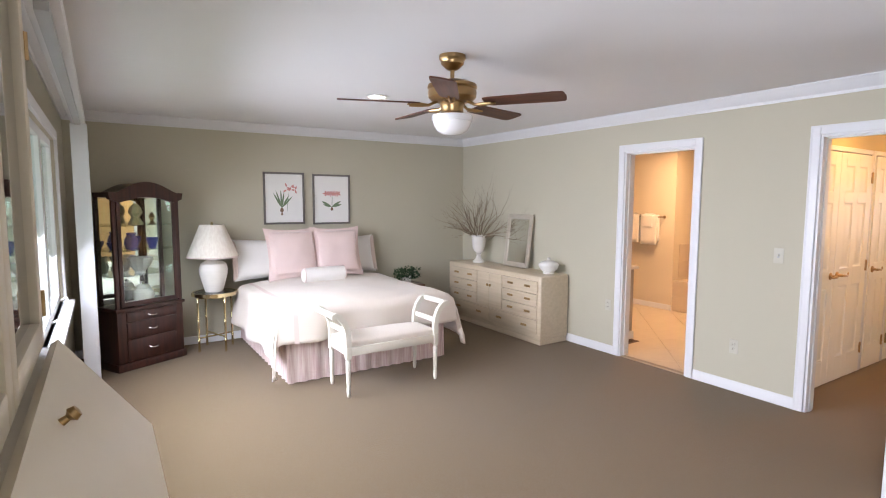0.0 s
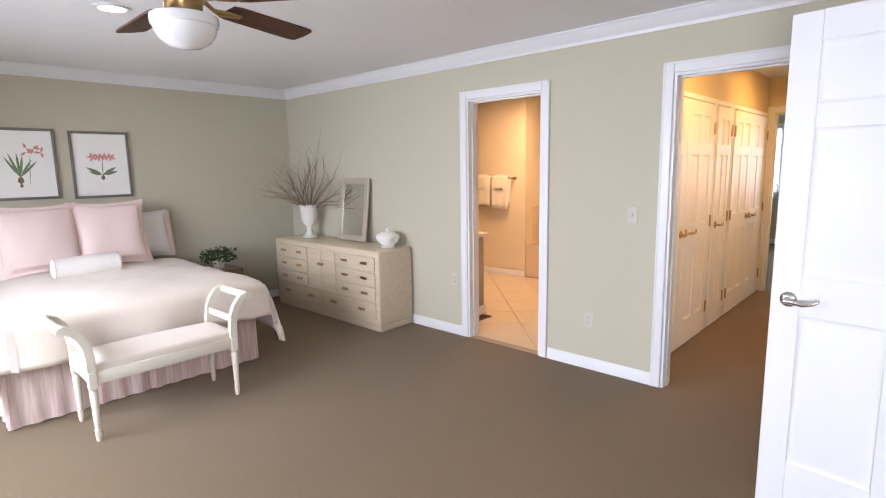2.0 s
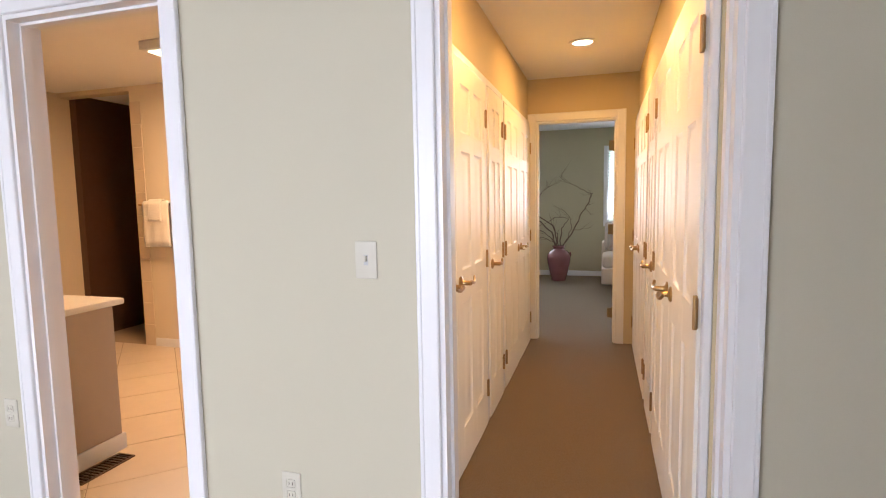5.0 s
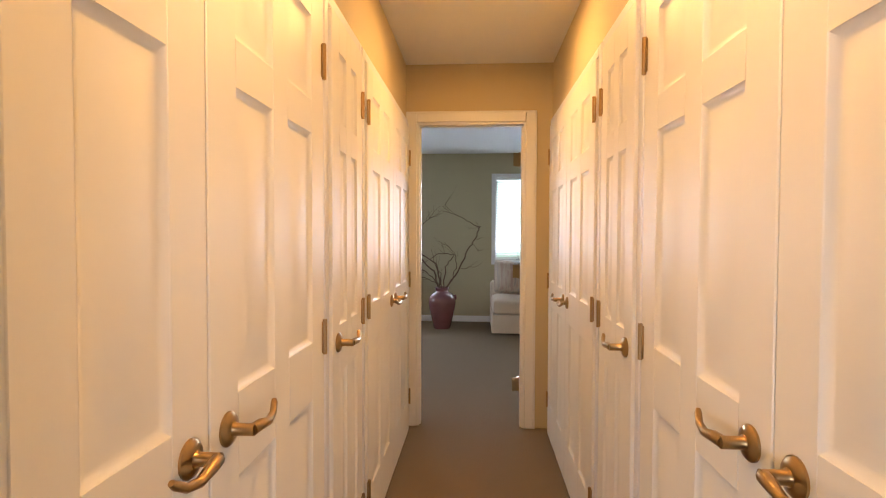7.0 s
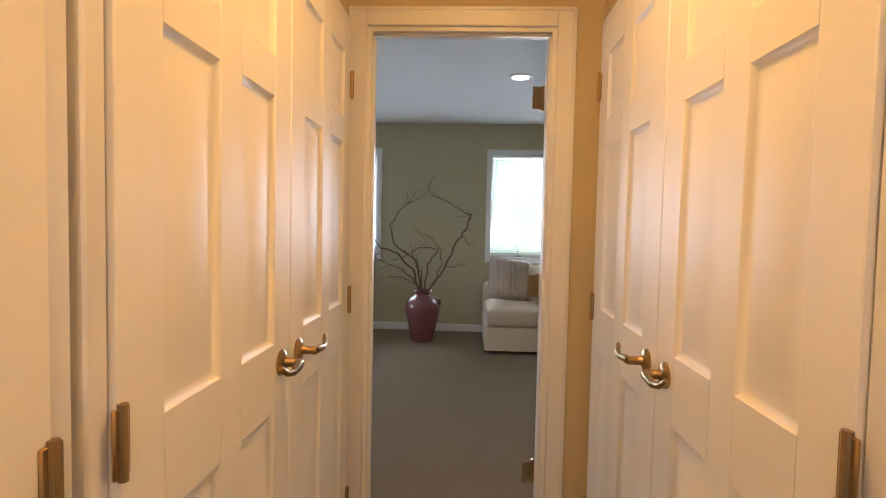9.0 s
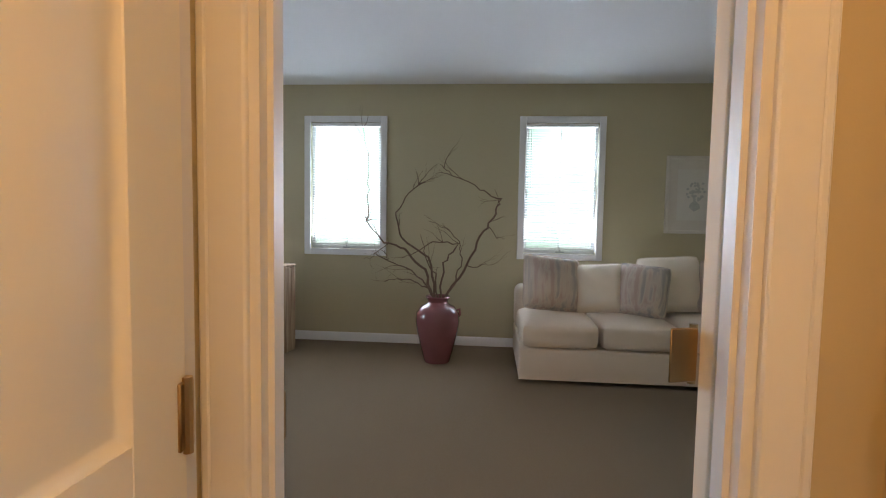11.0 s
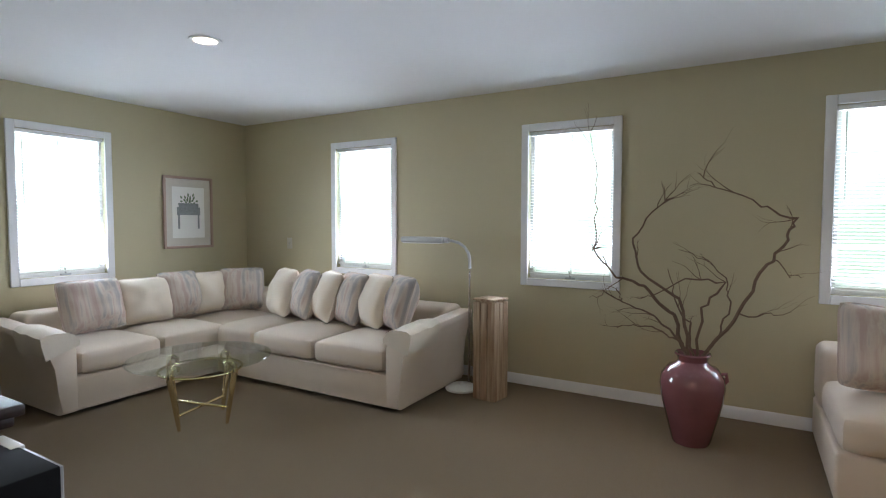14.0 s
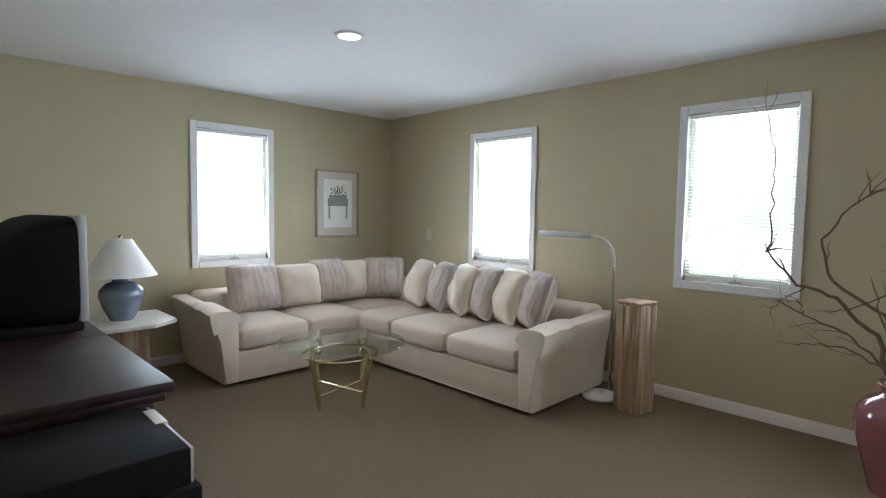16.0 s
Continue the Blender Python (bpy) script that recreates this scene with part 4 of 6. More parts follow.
def grow(bm, rnd, p, d, length, r, depth, bend=0.5, steps=6, twigs=2, rise=0.0, seg=5, bound=None):
    pts, rad = [p.copy()], [r]
    for k in range(steps):
        d = (d + Vector((rnd.uniform(-1, 1), rnd.uniform(-1, 1), rnd.uniform(-1, 1) + rise)) * bend * 0.45).normalized()
        p = p + d * length / steps
        if bound:
            p = Vector((min(p.x, bound[0]), min(p.y, bound[1]), p.z))
        pts.append(p.copy())
        rad.append(r * (1 - 0.75 * (k + 1) / steps))
        if depth and k >= 1 and rnd.random() < twigs / steps * 1.6:
            s = (d + Vector((rnd.uniform(-1, 1), rnd.uniform(-1, 1), rnd.uniform(-0.5, 0.9))) * 0.8).normalized()
            grow(bm, rnd, p, s, length * rnd.uniform(0.3, 0.55), rad[-1] * 0.75, depth - 1, bend, 4, twigs, rise, 4, bound)
    tube(pts, rad, seg, bm)


rnd = random.Random(5)
for k in range(30):
    bm = bmesh.new()
    a = rnd.uniform(0, 2 * math.pi)
    lean = rnd.uniform(0.25, 1.9)
    dv = Vector((math.cos(a) * lean * 0.6 - 0.08, math.sin(a) * lean, 1.0)).normalized()
    grow(bm, rnd, Vector((0.04 * math.cos(a), 0.04 * math.sin(a), 0.31)), dv, rnd.uniform(0.38, 0.66), 0.0065, 2, 0.62, 6, 2.6, bound=(0.18, 0.62))
    part("branch", bm, M_TWIGPALE, urn)

# mirror leaning on the wall
mir = thing("mirror", "champagne-framed mirror leaning on the wall", "mirror", pose(3.99, 4.62, DT + 0.004, 0, 7, 0))
w2, hh, fw = 0.225, 0.64, 0.045
bm = bmesh.new()
for b in ((-w2, -w2 + fw, 0, hh), (w2 - fw, w2, 0, hh), (-w2 + fw, w2 - fw, 0, fw), (-w2 + fw, w2 - fw, hh - fw, hh)):
    box(-0.015, 0.012, *b, bm=bm, bev=0.006)
part("frame", bm, M_SILVER, mir)
bm = bmesh.new()
f2 = fw + 0.012
for b in ((-w2 + fw, -w2 + f2, fw, hh - fw), (w2 - f2, w2 - fw, fw, hh - fw), (-w2 + f2, w2 - f2, fw, f2), (-w2 + f2, w2 - f2, hh - f2, hh - fw)):
    box(-0.009, 0.008, *b, bm=bm, bev=0.002, seg=1)
part("inner_bead", bm, M_SILVER, mir)
part("mirror_glass", box(-0.003, 0.006, -w2 + f2, w2 - f2, f2, hh - f2), M_MIRROR, mir)
# tureen
tu = thing("tureen", "white ceramic lidded tureen on the dresser", "tureen", pose(3.93, 3.99, DT))
part("bowl", lathe([(0.0, 0.0), (0.06, 0.0), (0.062, 0.012), (0.055, 0.02), (0.085, 0.045), (0.105, 0.08), (0.108, 0.095), (0.0, 0.095)], 32, flute=0.03), M_CERAMIC, tu)
part("lid", lathe([(0.112, 0.094), (0.112, 0.103), (0.098, 0.122), (0.06, 0.14), (0.02, 0.147), (0.012, 0.152), (0.02, 0.168), (0.01, 0.18), (0.0, 0.182)], 32), M_CERAMIC, tu)
for s in (-1, 1):
    part("handle", tube([(0, s * 0.10, 0.085), (0, s * 0.128, 0.08), (0, s * 0.126, 0.06), (0, s * 0.095, 0.055)], 0.008, 8), M_CERAMIC, tu)

# bedside tables
sr = random.Random(8)


def brass_table(label, m):
    t = thing("side_table", label, "table", m)
    hgt = 0.60
    part("tabletop", lathe([(0.0, hgt - 0.004), (0.205, hgt - 0.004), (0.205, hgt + 0.004), (0.0, hgt + 0.004)], 12), M_TABLEGLASS, t, "glass tabletop")
    part("rim", lathe([(0.205, hgt - 0.03), (0.222, hgt - 0.03), (0.224, hgt + 0.006), (0.206, hgt + 0.006), (0.205, hgt - 0.03)], 12), M_GOLD, t)
    ps = []
    for k in range(4):
        a = radians(20 + 90 * k)
        x, y = 0.185 * math.cos(a), 0.185 * math.sin(a)
        ps.append((x, y))
        bm = lathe([(0.0, 0.0), (0.012, 0.0), (0.012, 0.02)] + [(r, z0 + dz) for z0 in (0.11, 0.30, 0.5) for r, dz in ((0.011, 0.0), (0.016, 0.008), (0.011, 0.016))] + [(0.011, hgt - 0.02), (0.0, hgt - 0.02)], 12, (x, y, 0))
        part("leg", bm, M_GOLD, t)
    for k in range(2):
        part("stretcher", tube([(*ps[k], 0.14 + 0.012 * k), (*ps[k + 2], 0.14 + 0.012 * k)], 0.008, 8), M_GOLD, t)
    for k in range(4):
        part("top_rail", tube([(*ps[k], hgt - 0.045), (*ps[(k + 1) % 4], hgt - 0.045)], 0.007, 8), M_GOLD, t)
    return t


brass_table("small round brass side table with a glass top", pose(0.73, 5.60, 0))
lp = thing("table_lamp", "white stoneware jar lamp with a pleated cream shade", "lamp", pose(0.73, 5.62, 0.605) @ Matrix.Scale(1.12, 4))
part("base", lathe([(0.0, 0.0), (0.075, 0.0), (0.08, 0.01), (0.10, 0.08), (0.122, 0.16), (0.125, 0.21), (0.11, 0.26), (0.07, 0.285), (0.05, 0.295), (0.055, 0.31), (0.0, 0.31)], 32), M_STONEWARE, lp)
part("neck", lathe([(0.0, 0.31), (0.014, 0.31), (0.014, 0.62), (0.0, 0.62)], 12), M_GOLD, lp)
part("shade", lathe([(0.225, 0.325), (0.105, 0.62), (0.101, 0.62), (0.221, 0.325)], 96, flute=0.006), M_SHADE, lp, "pleated cream fabric shade")
part("shade_trim", lathe([(0.225, 0.322), (0.2275, 0.322), (0.2255, 0.332), (0.222, 0.332)], 48), M_BAND, lp)
part("finial", lathe([(0.0, 0.62), (0.008, 0.62), (0.01, 0.64), (0.0, 0.65)], 10), M_GOLD, lp)

ns = thing("nightstand", "brown stained wooden nightstand beside the bed", "nightstand", pose(2.95, 5.62, 0))
part("body", box(-0.24, 0.24, -0.2, 0.2, 0.05, 0.50, bev=0.012), M_NIGHT, ns)
part("plinth", box(-0.23, 0.23, -0.19, 0.19, 0, 0.055), M_NIGHT, ns)
for k in range(2):
    d = part("drawer", box(-0.21, 0.21, -0.212, -0.195, 0.09 + k * 0.2, 0.27 + k * 0.2, bev=0.004), M_NIGHT, ns)
    part("pull", tube([(-0.04, -0.212, 0.18 + k * 0.2), (-0.03, -0.228, 0.178 + k * 0.2), (0.03, -0.228, 0.178 + k * 0.2), (0.04, -0.212, 0.18 + k * 0.2)], 0.005, 6), M_BRASS, d)
pl = thing("potted_plant", "small ivy in a white pot on the nightstand", "plant", pose(3.02, 5.60, 0.50))
part("pot", lathe([(0.0, 0.0), (0.05, 0.0), (0.065, 0.08), (0.068, 0.085), (0.06, 0.085), (0.055, 0.075), (0.0, 0.075)], 20), M_CERAMIC, pl)
bm = bmesh.new()
for k in range(260):
    a, e, q = sr.uniform(0, 6.283), sr.uniform(-0.5, 1.2), sr.uniform(0.05, 0.16)
    c = Vector((q * math.cos(a) * 1.15, q * math.sin(a) * 0.9, 0.11 + 0.08 * math.sin(e) * (0.16 - q * 0.4) / 0.12 + sr.uniform(-0.02, 0.03)))
    R = Euler((sr.uniform(-1, 1), sr.uniform(-1, 1), sr.uniform(0, 6))).to_matrix()
    s = sr.uniform(0.012, 0.024)
    vs = [bm.verts.new(c + R @ Vector(p) * s) for p in ((-0.9, 0, 0), (-0.3, 0.8, 0.2), (0.5, 0.5, 0.1), (1.1, 0, -0.2), (0.5, -0.5, 0.1), (-0.3, -0.8, 0.2))]
    bm.faces.new(vs)
tagged(part("leaves", bm, M_LEAF, pl), kind="stuff")
ck = thing("alarm_clock", "small dark clock on the nightstand", "clock", pose(2.74, 5.55, 0.50))
part("case", box(-0.035, 0.035, -0.02, 0.02, 0, 0.075, bev=0.012, seg=3), M_EBONY, ck)
part("dial", box(-0.025, 0.025, -0.0225, -0.019, 0.02, 0.062, bev=0.002), M_PAPER, ck)
cu = tagged(part("trinket_dish", lathe([(0.0, 0.0), (0.025, 0.0), (0.045, 0.03), (0.047, 0.045), (0.04, 0.045), (0.022, 0.01), (0.0, 0.008)], 20), M_CERAMIC, None, m=pose(2.83, 5.5, 0.50)), "small white china dish on the nightstand", "dish")

# curio cabinet, set across the corner
cc = thing("curio_cabinet", "dark cherry curio cabinet with glass sides and arched top", "cabinet", pose(0.06, 5.47, 0, 0, 0, 28))
cw, cd = 0.32, 0.15
bm = box(-cw, cw, -cd, cd, 0.0, 0.56, bev=0.006)
box(-cw - 0.015, cw + 0.015, -cd - 0.015, cd, 0.0, 0.07, bm=bm, bev=0.006)
box(-cw - 0.015, cw + 0.015, -cd - 0.015, cd, 0.545, 0.575, bm=bm, bev=0.006)
part("base", bm, M_CHERRY, cc)
for k, (z0, z1) in enumerate(((0.09, 0.28), (0.29, 0.44), (0.45, 0.535))):
    d = part("drawer", box(-cw + 0.08, cw - 0.08, -cd - 0.012, -cd + 0.005, z0, z1, bev=0.004), M_CHERRY, cc)
    part("pull", tube([(-0.04, -cd - 0.012, (z0 + z1) / 2), (-0.03, -cd - 0.028, (z0 + z1) / 2 - 0.008), (0.0, -cd - 0.03, (z0 + z1) / 2 - 0.014), (0.03, -cd - 0.028, (z0 + z1) / 2 - 0.008), (0.04, -cd - 0.012, (z0 + z1) / 2)], 0.005, 6), M_NICKEL, d)
for sx in (-1, 1):
    for yy in (-cd + 0.015, cd - 0.015):
        part("post", box(sx * (cw - 0.02) - 0.018, sx * (cw - 0.02) + 0.018, yy - 0.014, yy + 0.014, 0.575, 1.58, bev=0.004), M_CHERRY, cc)
# arched bonnet
bm = bmesh.new()
outl = [(-cw - 0.02, 1.56)]
for k in range(25):
    s = -1 + 2 * k / 24
    outl.append((s * (cw + 0.03), 1.62 + 0.10 * max(0, math.cos(s * math.pi * 0.62)) ** 1.1))
outl += [(cw + 0.02, 1.56)]
for k in range(17):
    s = 1 - 2 * k / 16
    outl.append((s * (cw - 0.06), 1.53 + 0.05 * math.cos(s * math.pi / 2)))
bm = extrude_profile(outl, 0.05)
bm.transform(pose(0, -cd - 0.025, 0))
part("bonnet", bm, M_CHERRY, cc)
top = [(-cw, 1.58), (-cw, 1.62)] + [((-1 + 2 * k / 16) * cw, 1.615 + 0.095 * max(0, math.cos((-1 + 2 * k / 16) * math.pi * 0.62)) ** 1.1) for k in range(17)] + [(cw, 1.62), (cw, 1.58)]
bm = extrude_profile(top, 2 * cd - 0.03)
bm.transform(pose(0, -cd + 0.025, 0))
part("top", bm, M_CHERRY, cc)
bm = bmesh.new()
for b in ((-cw + 0.04, -cw + 0.075, 0.59, 1.56), (cw - 0.075, cw - 0.04, 0.59, 1.56), (-cw + 0.075, cw - 0.075, 0.59, 0.63)):
    box(b[0], b[1], -cd - 0.006, -cd + 0.012, b[2], b[3], bm=bm, bev=0.004)
dfr = part("door", bm, M_CHERRY, cc)
for nm, b in (("pane", (-cw + 0.075, cw - 0.075, -cd + 0.001, -cd + 0.004, 0.63, 1.57)), ("pane", (-cw + 0.004, -cw + 0.007, -cd + 0.03, cd - 0.03, 0.58, 1.57)), ("pane", (cw - 0.007, cw - 0.004, -cd + 0.03, cd - 0.03, 0.58, 1.57))):
    g = part(nm, box(*b), M_GLASS, cc)
    g.visible_shadow = False
part("back_mirror", box(-cw + 0.04, cw - 0.04, cd - 0.012, cd - 0.004, 0.58, 1.57), M_MIRROR, cc)
SH = (0.58, 0.86, 1.09, 1.32)
for z in SH[1:]:
    part("glass_shelf", box(-cw + 0.012, cw - 0.012, -cd + 0.02, cd - 0.016, z - 0.004, z + 0.003), M_TABLEGLASS, cc)


def china(kind, label, x, y, z, prof, mtl, seg=20, flute=None):
    t = tagged(part(kind, lathe(prof, seg, flute=flute), mtl, None, m=cc.matrix_basis @ pose(x, y, z + 0.004)), label, kind.split("_")[-1], "china in the curio cabinet")
    return t


china("china_jar", "pale lidded china jar on the cabinet floor", 0.02, 0.0, SH[0], [(0.0, 0), (0.07, 0), (0.095, 0.05), (0.09, 0.10), (0.06, 0.13), (0.068, 0.135), (0.05, 0.165), (0.012, 0.175), (0.014, 0.195), (0.0, 0.2)], M_CERAMIC)
china("crystal_bowl", "cut crystal bowl on the glass shelf", 0.0, 0.0, SH[1], [(0.0, 0), (0.05, 0), (0.045, 0.02), (0.09, 0.08), (0.115, 0.15), (0.108, 0.15), (0.08, 0.08), (0.0, 0.03)], M_CRYSTAL, 24, 0.04)
china("crystal_vase", "small cut crystal vase on the glass shelf", -0.2, 0.02, SH[1], [(0.0, 0), (0.035, 0), (0.05, 0.06), (0.03, 0.12), (0.045, 0.16), (0.04, 0.16), (0.0, 0.1)], M_CRYSTAL, 20, 0.05)
china("china_pitcher", "cobalt and white china pitcher on the shelf", -0.07, 0.0, SH[2], [(0.0, 0), (0.045, 0), (0.062, 0.05), (0.055, 0.10), (0.035, 0.13), (0.045, 0.155), (0.04, 0.155), (0.0, 0.12)], M_BLUECH)
china("china_cup", "cobalt and white china cup on the shelf", 0.13, 0.0, SH[2], [(0.0, 0), (0.03, 0), (0.05, 0.06), (0.055, 0.10), (0.05, 0.10), (0.0, 0.03)], M_BLUECH)
china("china_bowl", "blue china bowl on the shelf", -0.23, 0.0, SH[2], [(0.0, 0), (0.03, 0), (0.055, 0.05), (0.06, 0.075), (0.055, 0.075), (0.0, 0.02)], M_BLUECH)
china("china_plate_stand", "pale green porcelain figure on the top shelf", -0.02, 0.0, SH[3], [(0.0, 0), (0.06, 0), (0.05, 0.03), (0.03, 0.07), (0.055, 0.11), (0.045, 0.16), (0.02, 0.19), (0.0, 0.2)], M_FIGURE, 12, 0.1)
china("gilt_ornament", "small gilt ornament on the top shelf", 0.14, 0.0, SH[3], [(0.0, 0), (0.035, 0), (0.01, 0.03), (0.03, 0.07), (0.008, 0.11), (0.0, 0.115)], M_GOLD, 12, 0.1)

# pictures over the bed


def petal(bm, p, q, w, y):
    p, q = Vector((p[0], y, p[1])), Vector((q[0], y, q[1]))
    d = q - p
    n = Vector((-d.z, 0, d.x)).normalized() * w
    vs = [bm.verts.new(v) for v in (p, p + d * 0.35 + n, p + d * 0.7 + n * 0.8, q, p + d * 0.7 - n * 0.8, p + d * 0.35 - n)]
    bm.faces.new(vs)


def framed(name, label, m, w, h, fmat, matm, fw=0.022, mw=0.0, inner=None):
    t = thing(name, label, "picture", m)
    bm = bmesh.new()
    for b in ((-w / 2, -w / 2 + fw, 0, h), (w / 2 - fw, w / 2, 0, h), (-w / 2 + fw, w / 2 - fw, 0, fw), (-w / 2 + fw, w / 2 - fw, h - fw, h)):
        box(b[0], b[1], -0.024, -0.001, b[2], b[3], bm=bm, bev=0.004)
    part("frame", bm, fmat, t)
    part("mat_board", box(-w / 2 + fw, w / 2 - fw, -0.008, -0.002, fw, h - fw), matm, t)
    if inner:
        iw, ih, im = inner
        part("print", box(-iw / 2, iw / 2, -0.0095, -0.0075, (h - ih) / 2, (h + ih) / 2), im, t)
    return t


def botanical(t, kind):
    g, p, br = bmesh.new(), bmesh.new(), bmesh.new()
    r = random.Random(kind)
    y = -0.0088
    if kind == 1:
        petal(br, (-0.03, 0.13), (-0.03, 0.20), 0.022, y)
        petal(br, (-0.03, 0.10), (-0.028, 0.14), 0.012, y)
        for q in ((-0.13, 0.37), (-0.10, 0.40), (-0.04, 0.40), (0.06, 0.34), (0.10, 0.33), (0.0, 0.38)):
            petal(g, (-0.03, 0.19), q, 0.010, y - 0.0003 * r.random())
        petal(g, (0.03, 0.12), (0.05, 0.38), 0.003, y - 0.0004)
        for a in range(11):
            an = a * 0.62
            c = (0.03 + 0.05 * (a % 3), 0.40 + 0.03 * (a % 2))
            petal(p, c, (c[0] + 0.05 * math.cos(an), c[1] + 0.05 * math.sin(an)), 0.010, y - 0.0006 - 0.0001 * a)
    else:
        petal(br, (0.0, 0.16), (0.005, 0.21), 0.018, y)
        for q in ((-0.13, 0.28), (-0.11, 0.24), (0.13, 0.24), (0.12, 0.28)):
            petal(g, (0.0, 0.21), q, 0.014, y - 0.0003 * r.random())
        petal(g, (0.002, 0.20), (0.01, 0.36), 0.004, y - 0.0004)
        for cx in (-0.07, -0.02, 0.03, 0.08):
            for a in range(5):
                an = a * 1.26 + cx * 9
                petal(p, (cx, 0.37), (cx + 0.045 * math.cos(an), 0.37 + 0.04 * math.sin(an)), 0.010, y - 0.0006 - 0.0001 * a)
    part("leaf_print", g, M_INKG, t)
    part("flower_print", p, M_INKP, t)
    part("bulb_print", br, M_INKB, t)


botanical(framed("framed_print", "framed botanical print of a pink lily with bulb", pose(1.565, NB, 1.275), 0.475, 0.60, M_PICFRAME, M_PAPER), 1)
botanical(framed("framed_print", "framed botanical print of red lilies on two leaves", pose(2.14, NB, 1.265), 0.475, 0.60, M_PICFRAME, M_PAPER), 2)

# secretary desk
sd = thing("secretary_desk", "cream secretary desk with slant front and glazed hutch", "desk", pose(0, 0, 0))
SY0, SY1 = 0.22, 1.25
part("carcass", box(WB + 0.02, -0.16, SY0, SY1, 0.06, 0.955, bev=0.006), M_CREAM, sd)
part("plinth", box(WB + 0.02, -0.15, SY0 - 0.005, SY1 + 0.005, 0.0, 0.075, bev=0.006), M_CREAM, sd)
bm = extrude_profile([(WB + 0.02, 0.955), (-0.165, 0.955), (-0.165, 0.99), (-0.335, 1.22), (WB + 0.02, 1.22)], SY1 - SY0)
bm.transform(pose(0, SY0, 0))
part("slant_case", bm, M_CREAM, sd)
bm = extrude_profile([(-0.150, 0.975), (-0.142, 0.99), (-0.325, 1.24), (-0.340, 1.23)], SY1 - SY0 - 0.03)
bm.transform(pose(0, SY0 + 0.015, 0))
lid = part("slant_lid", bm, M_CREAM, sd)
for y in (0.50, 0.97):
    bm = lathe([(0.0, 0.0), (0.008, 0.0), (0.006, 0.015), (0.013, 0.022), (0.01, 0.032), (0.0, 0.034)], 14)
    bm.transform(pose(-0.300, y - 0.2, 1.20, 0, 55, 0))
    part("knob", bm, M_BRASS, lid)
for k in range(4):
    d = part("drawer", box(-0.168, -0.145, SY0 + 0.03, SY1 - 0.03, 0.10 + 0.215 * k, 0.295 + 0.215 * k, bev=0.004), M_CREAM, sd)
    for y in (0.48, 1.0):
        z = 0.197 + 0.215 * k
        part("pull", tube([(-0.146, y - 0.04, z + 0.005), (-0.122, y - 0.035, z - 0.005), (-0.116, y, z - 0.012), (-0.122, y + 0.035, z - 0.005), (-0.146, y + 0.04, z + 0.005)], 0.008, 8), M_EBONY, d)
part("hutch_case", box(WB + 0.02, -0.375, SY0 + 0.01, SY1 - 0.01, 1.22, 2.08, bev=0.005), M_CREAM, sd)
bm = extrude_profile([(WB + 0.02, 2.06), (-0.35, 2.06), (-0.345, 2.08), (-0.31, 2.13), (-0.31, 2.15), (WB + 0.02, 2.15)], SY1 - SY0 + 0.04)
bm.transform(pose(0, SY0 - 0.02, 0))
part("cornice", bm, M_CREAM, sd)
for k in range(2):
    y0 = SY0 + 0.02 + k * (SY1 - SY0 - 0.04) / 2
    y1 = y0 + (SY1 - SY0 - 0.04) / 2 - 0.004
    bm = bmesh.new()
    for b in ((y0, y0 + 0.055, 1.235, 2.05), (y1 - 0.055, y1, 1.235, 2.05), (y0 + 0.055, y1 - 0.055, 1.235, 1.295), (y0 + 0.055, y1 - 0.055, 1.985, 2.05)):
        box(-0.377, -0.350, *b, bm=bm, bev=0.005)
    hd_ = part("hutch_door", bm, M_CREAM, sd)
    part("hutch_pane", box(-0.374, -0.368, y0 + 0.055, y1 - 0.055, 1.295, 1.985), M_SCREEN, hd_, "dark reflecting glass pane")
    for z in (1.33, 1.9):
        part("hinge", tube([(-0.349, y1 if k else y0, z - 0.03), (-0.349, y1 if k else y0, z + 0.03)], 0.006, 8), M_BRASS, hd_)

# ---- bathroom ----
van = thing("vanity", "taupe bathroom vanity with a cream countertop", "vanity", pose(0, 0, 0))
part("cabinet", box(W1 + 0.004, 4.77, 3.50, 5.0, 0.09, 0.80, bev=0.005), M_VANITY, van)
part("toe_kick", box(W1 + 0.004, 4.785, 3.488, 5.0, 0.006, 0.095, bev=0.004), M_TRIM, van)
part("countertop", box(W1 + 0.004, 4.82, 3.47, 5.02, 0.80, 0.835, bev=0.01), M_CERAMIC, van, "cream cultured marble countertop")
part("backsplash", box(W1 + 0.004, W1 + 0.024, 3.47, 5.02, 0.836, 0.92, bev=0.006), M_CERAMIC, van)
for k in range(3):
    y0 = 3.53 + k * 0.49
    d = part("door", box(4.768, 4.788, y0, y0 + 0.46, 0.13, 0.77, bev=0.005), M_VANITY, van)
    part("knob", lathe([(0.0, 0), (0.012, 0), (0.014, 0.015), (0.0, 0.02)], 12, (4.79, y0 + 0.05, 0.6)), M_BRASS, d)
fv = thing("floor_register", "bronze floor register in the tile floor", "vent", pose(4.56, 3.41, 0.012))
bm = bmesh.new()
for b in ((-0.15, 0.15, -0.055, -0.045), (-0.15, 0.15, 0.045, 0.055), (-0.15, -0.14, -0.045, 0.045), (0.14, 0.15, -0.045, 0.045)):
    box(*b, -0.002, 0.005, bm=bm)
part("frame", bm, M_VENT, fv)
part("backing", box(-0.14, 0.14, -0.045, 0.045, -0.006, -0.002), M_EBONY, fv)
for k in range(13):
    part("slat", box(-0.135 + k * 0.0216, -0.127 + k * 0.0216, -0.045, 0.045, -0.001, 0.004), M_VENT, fv)

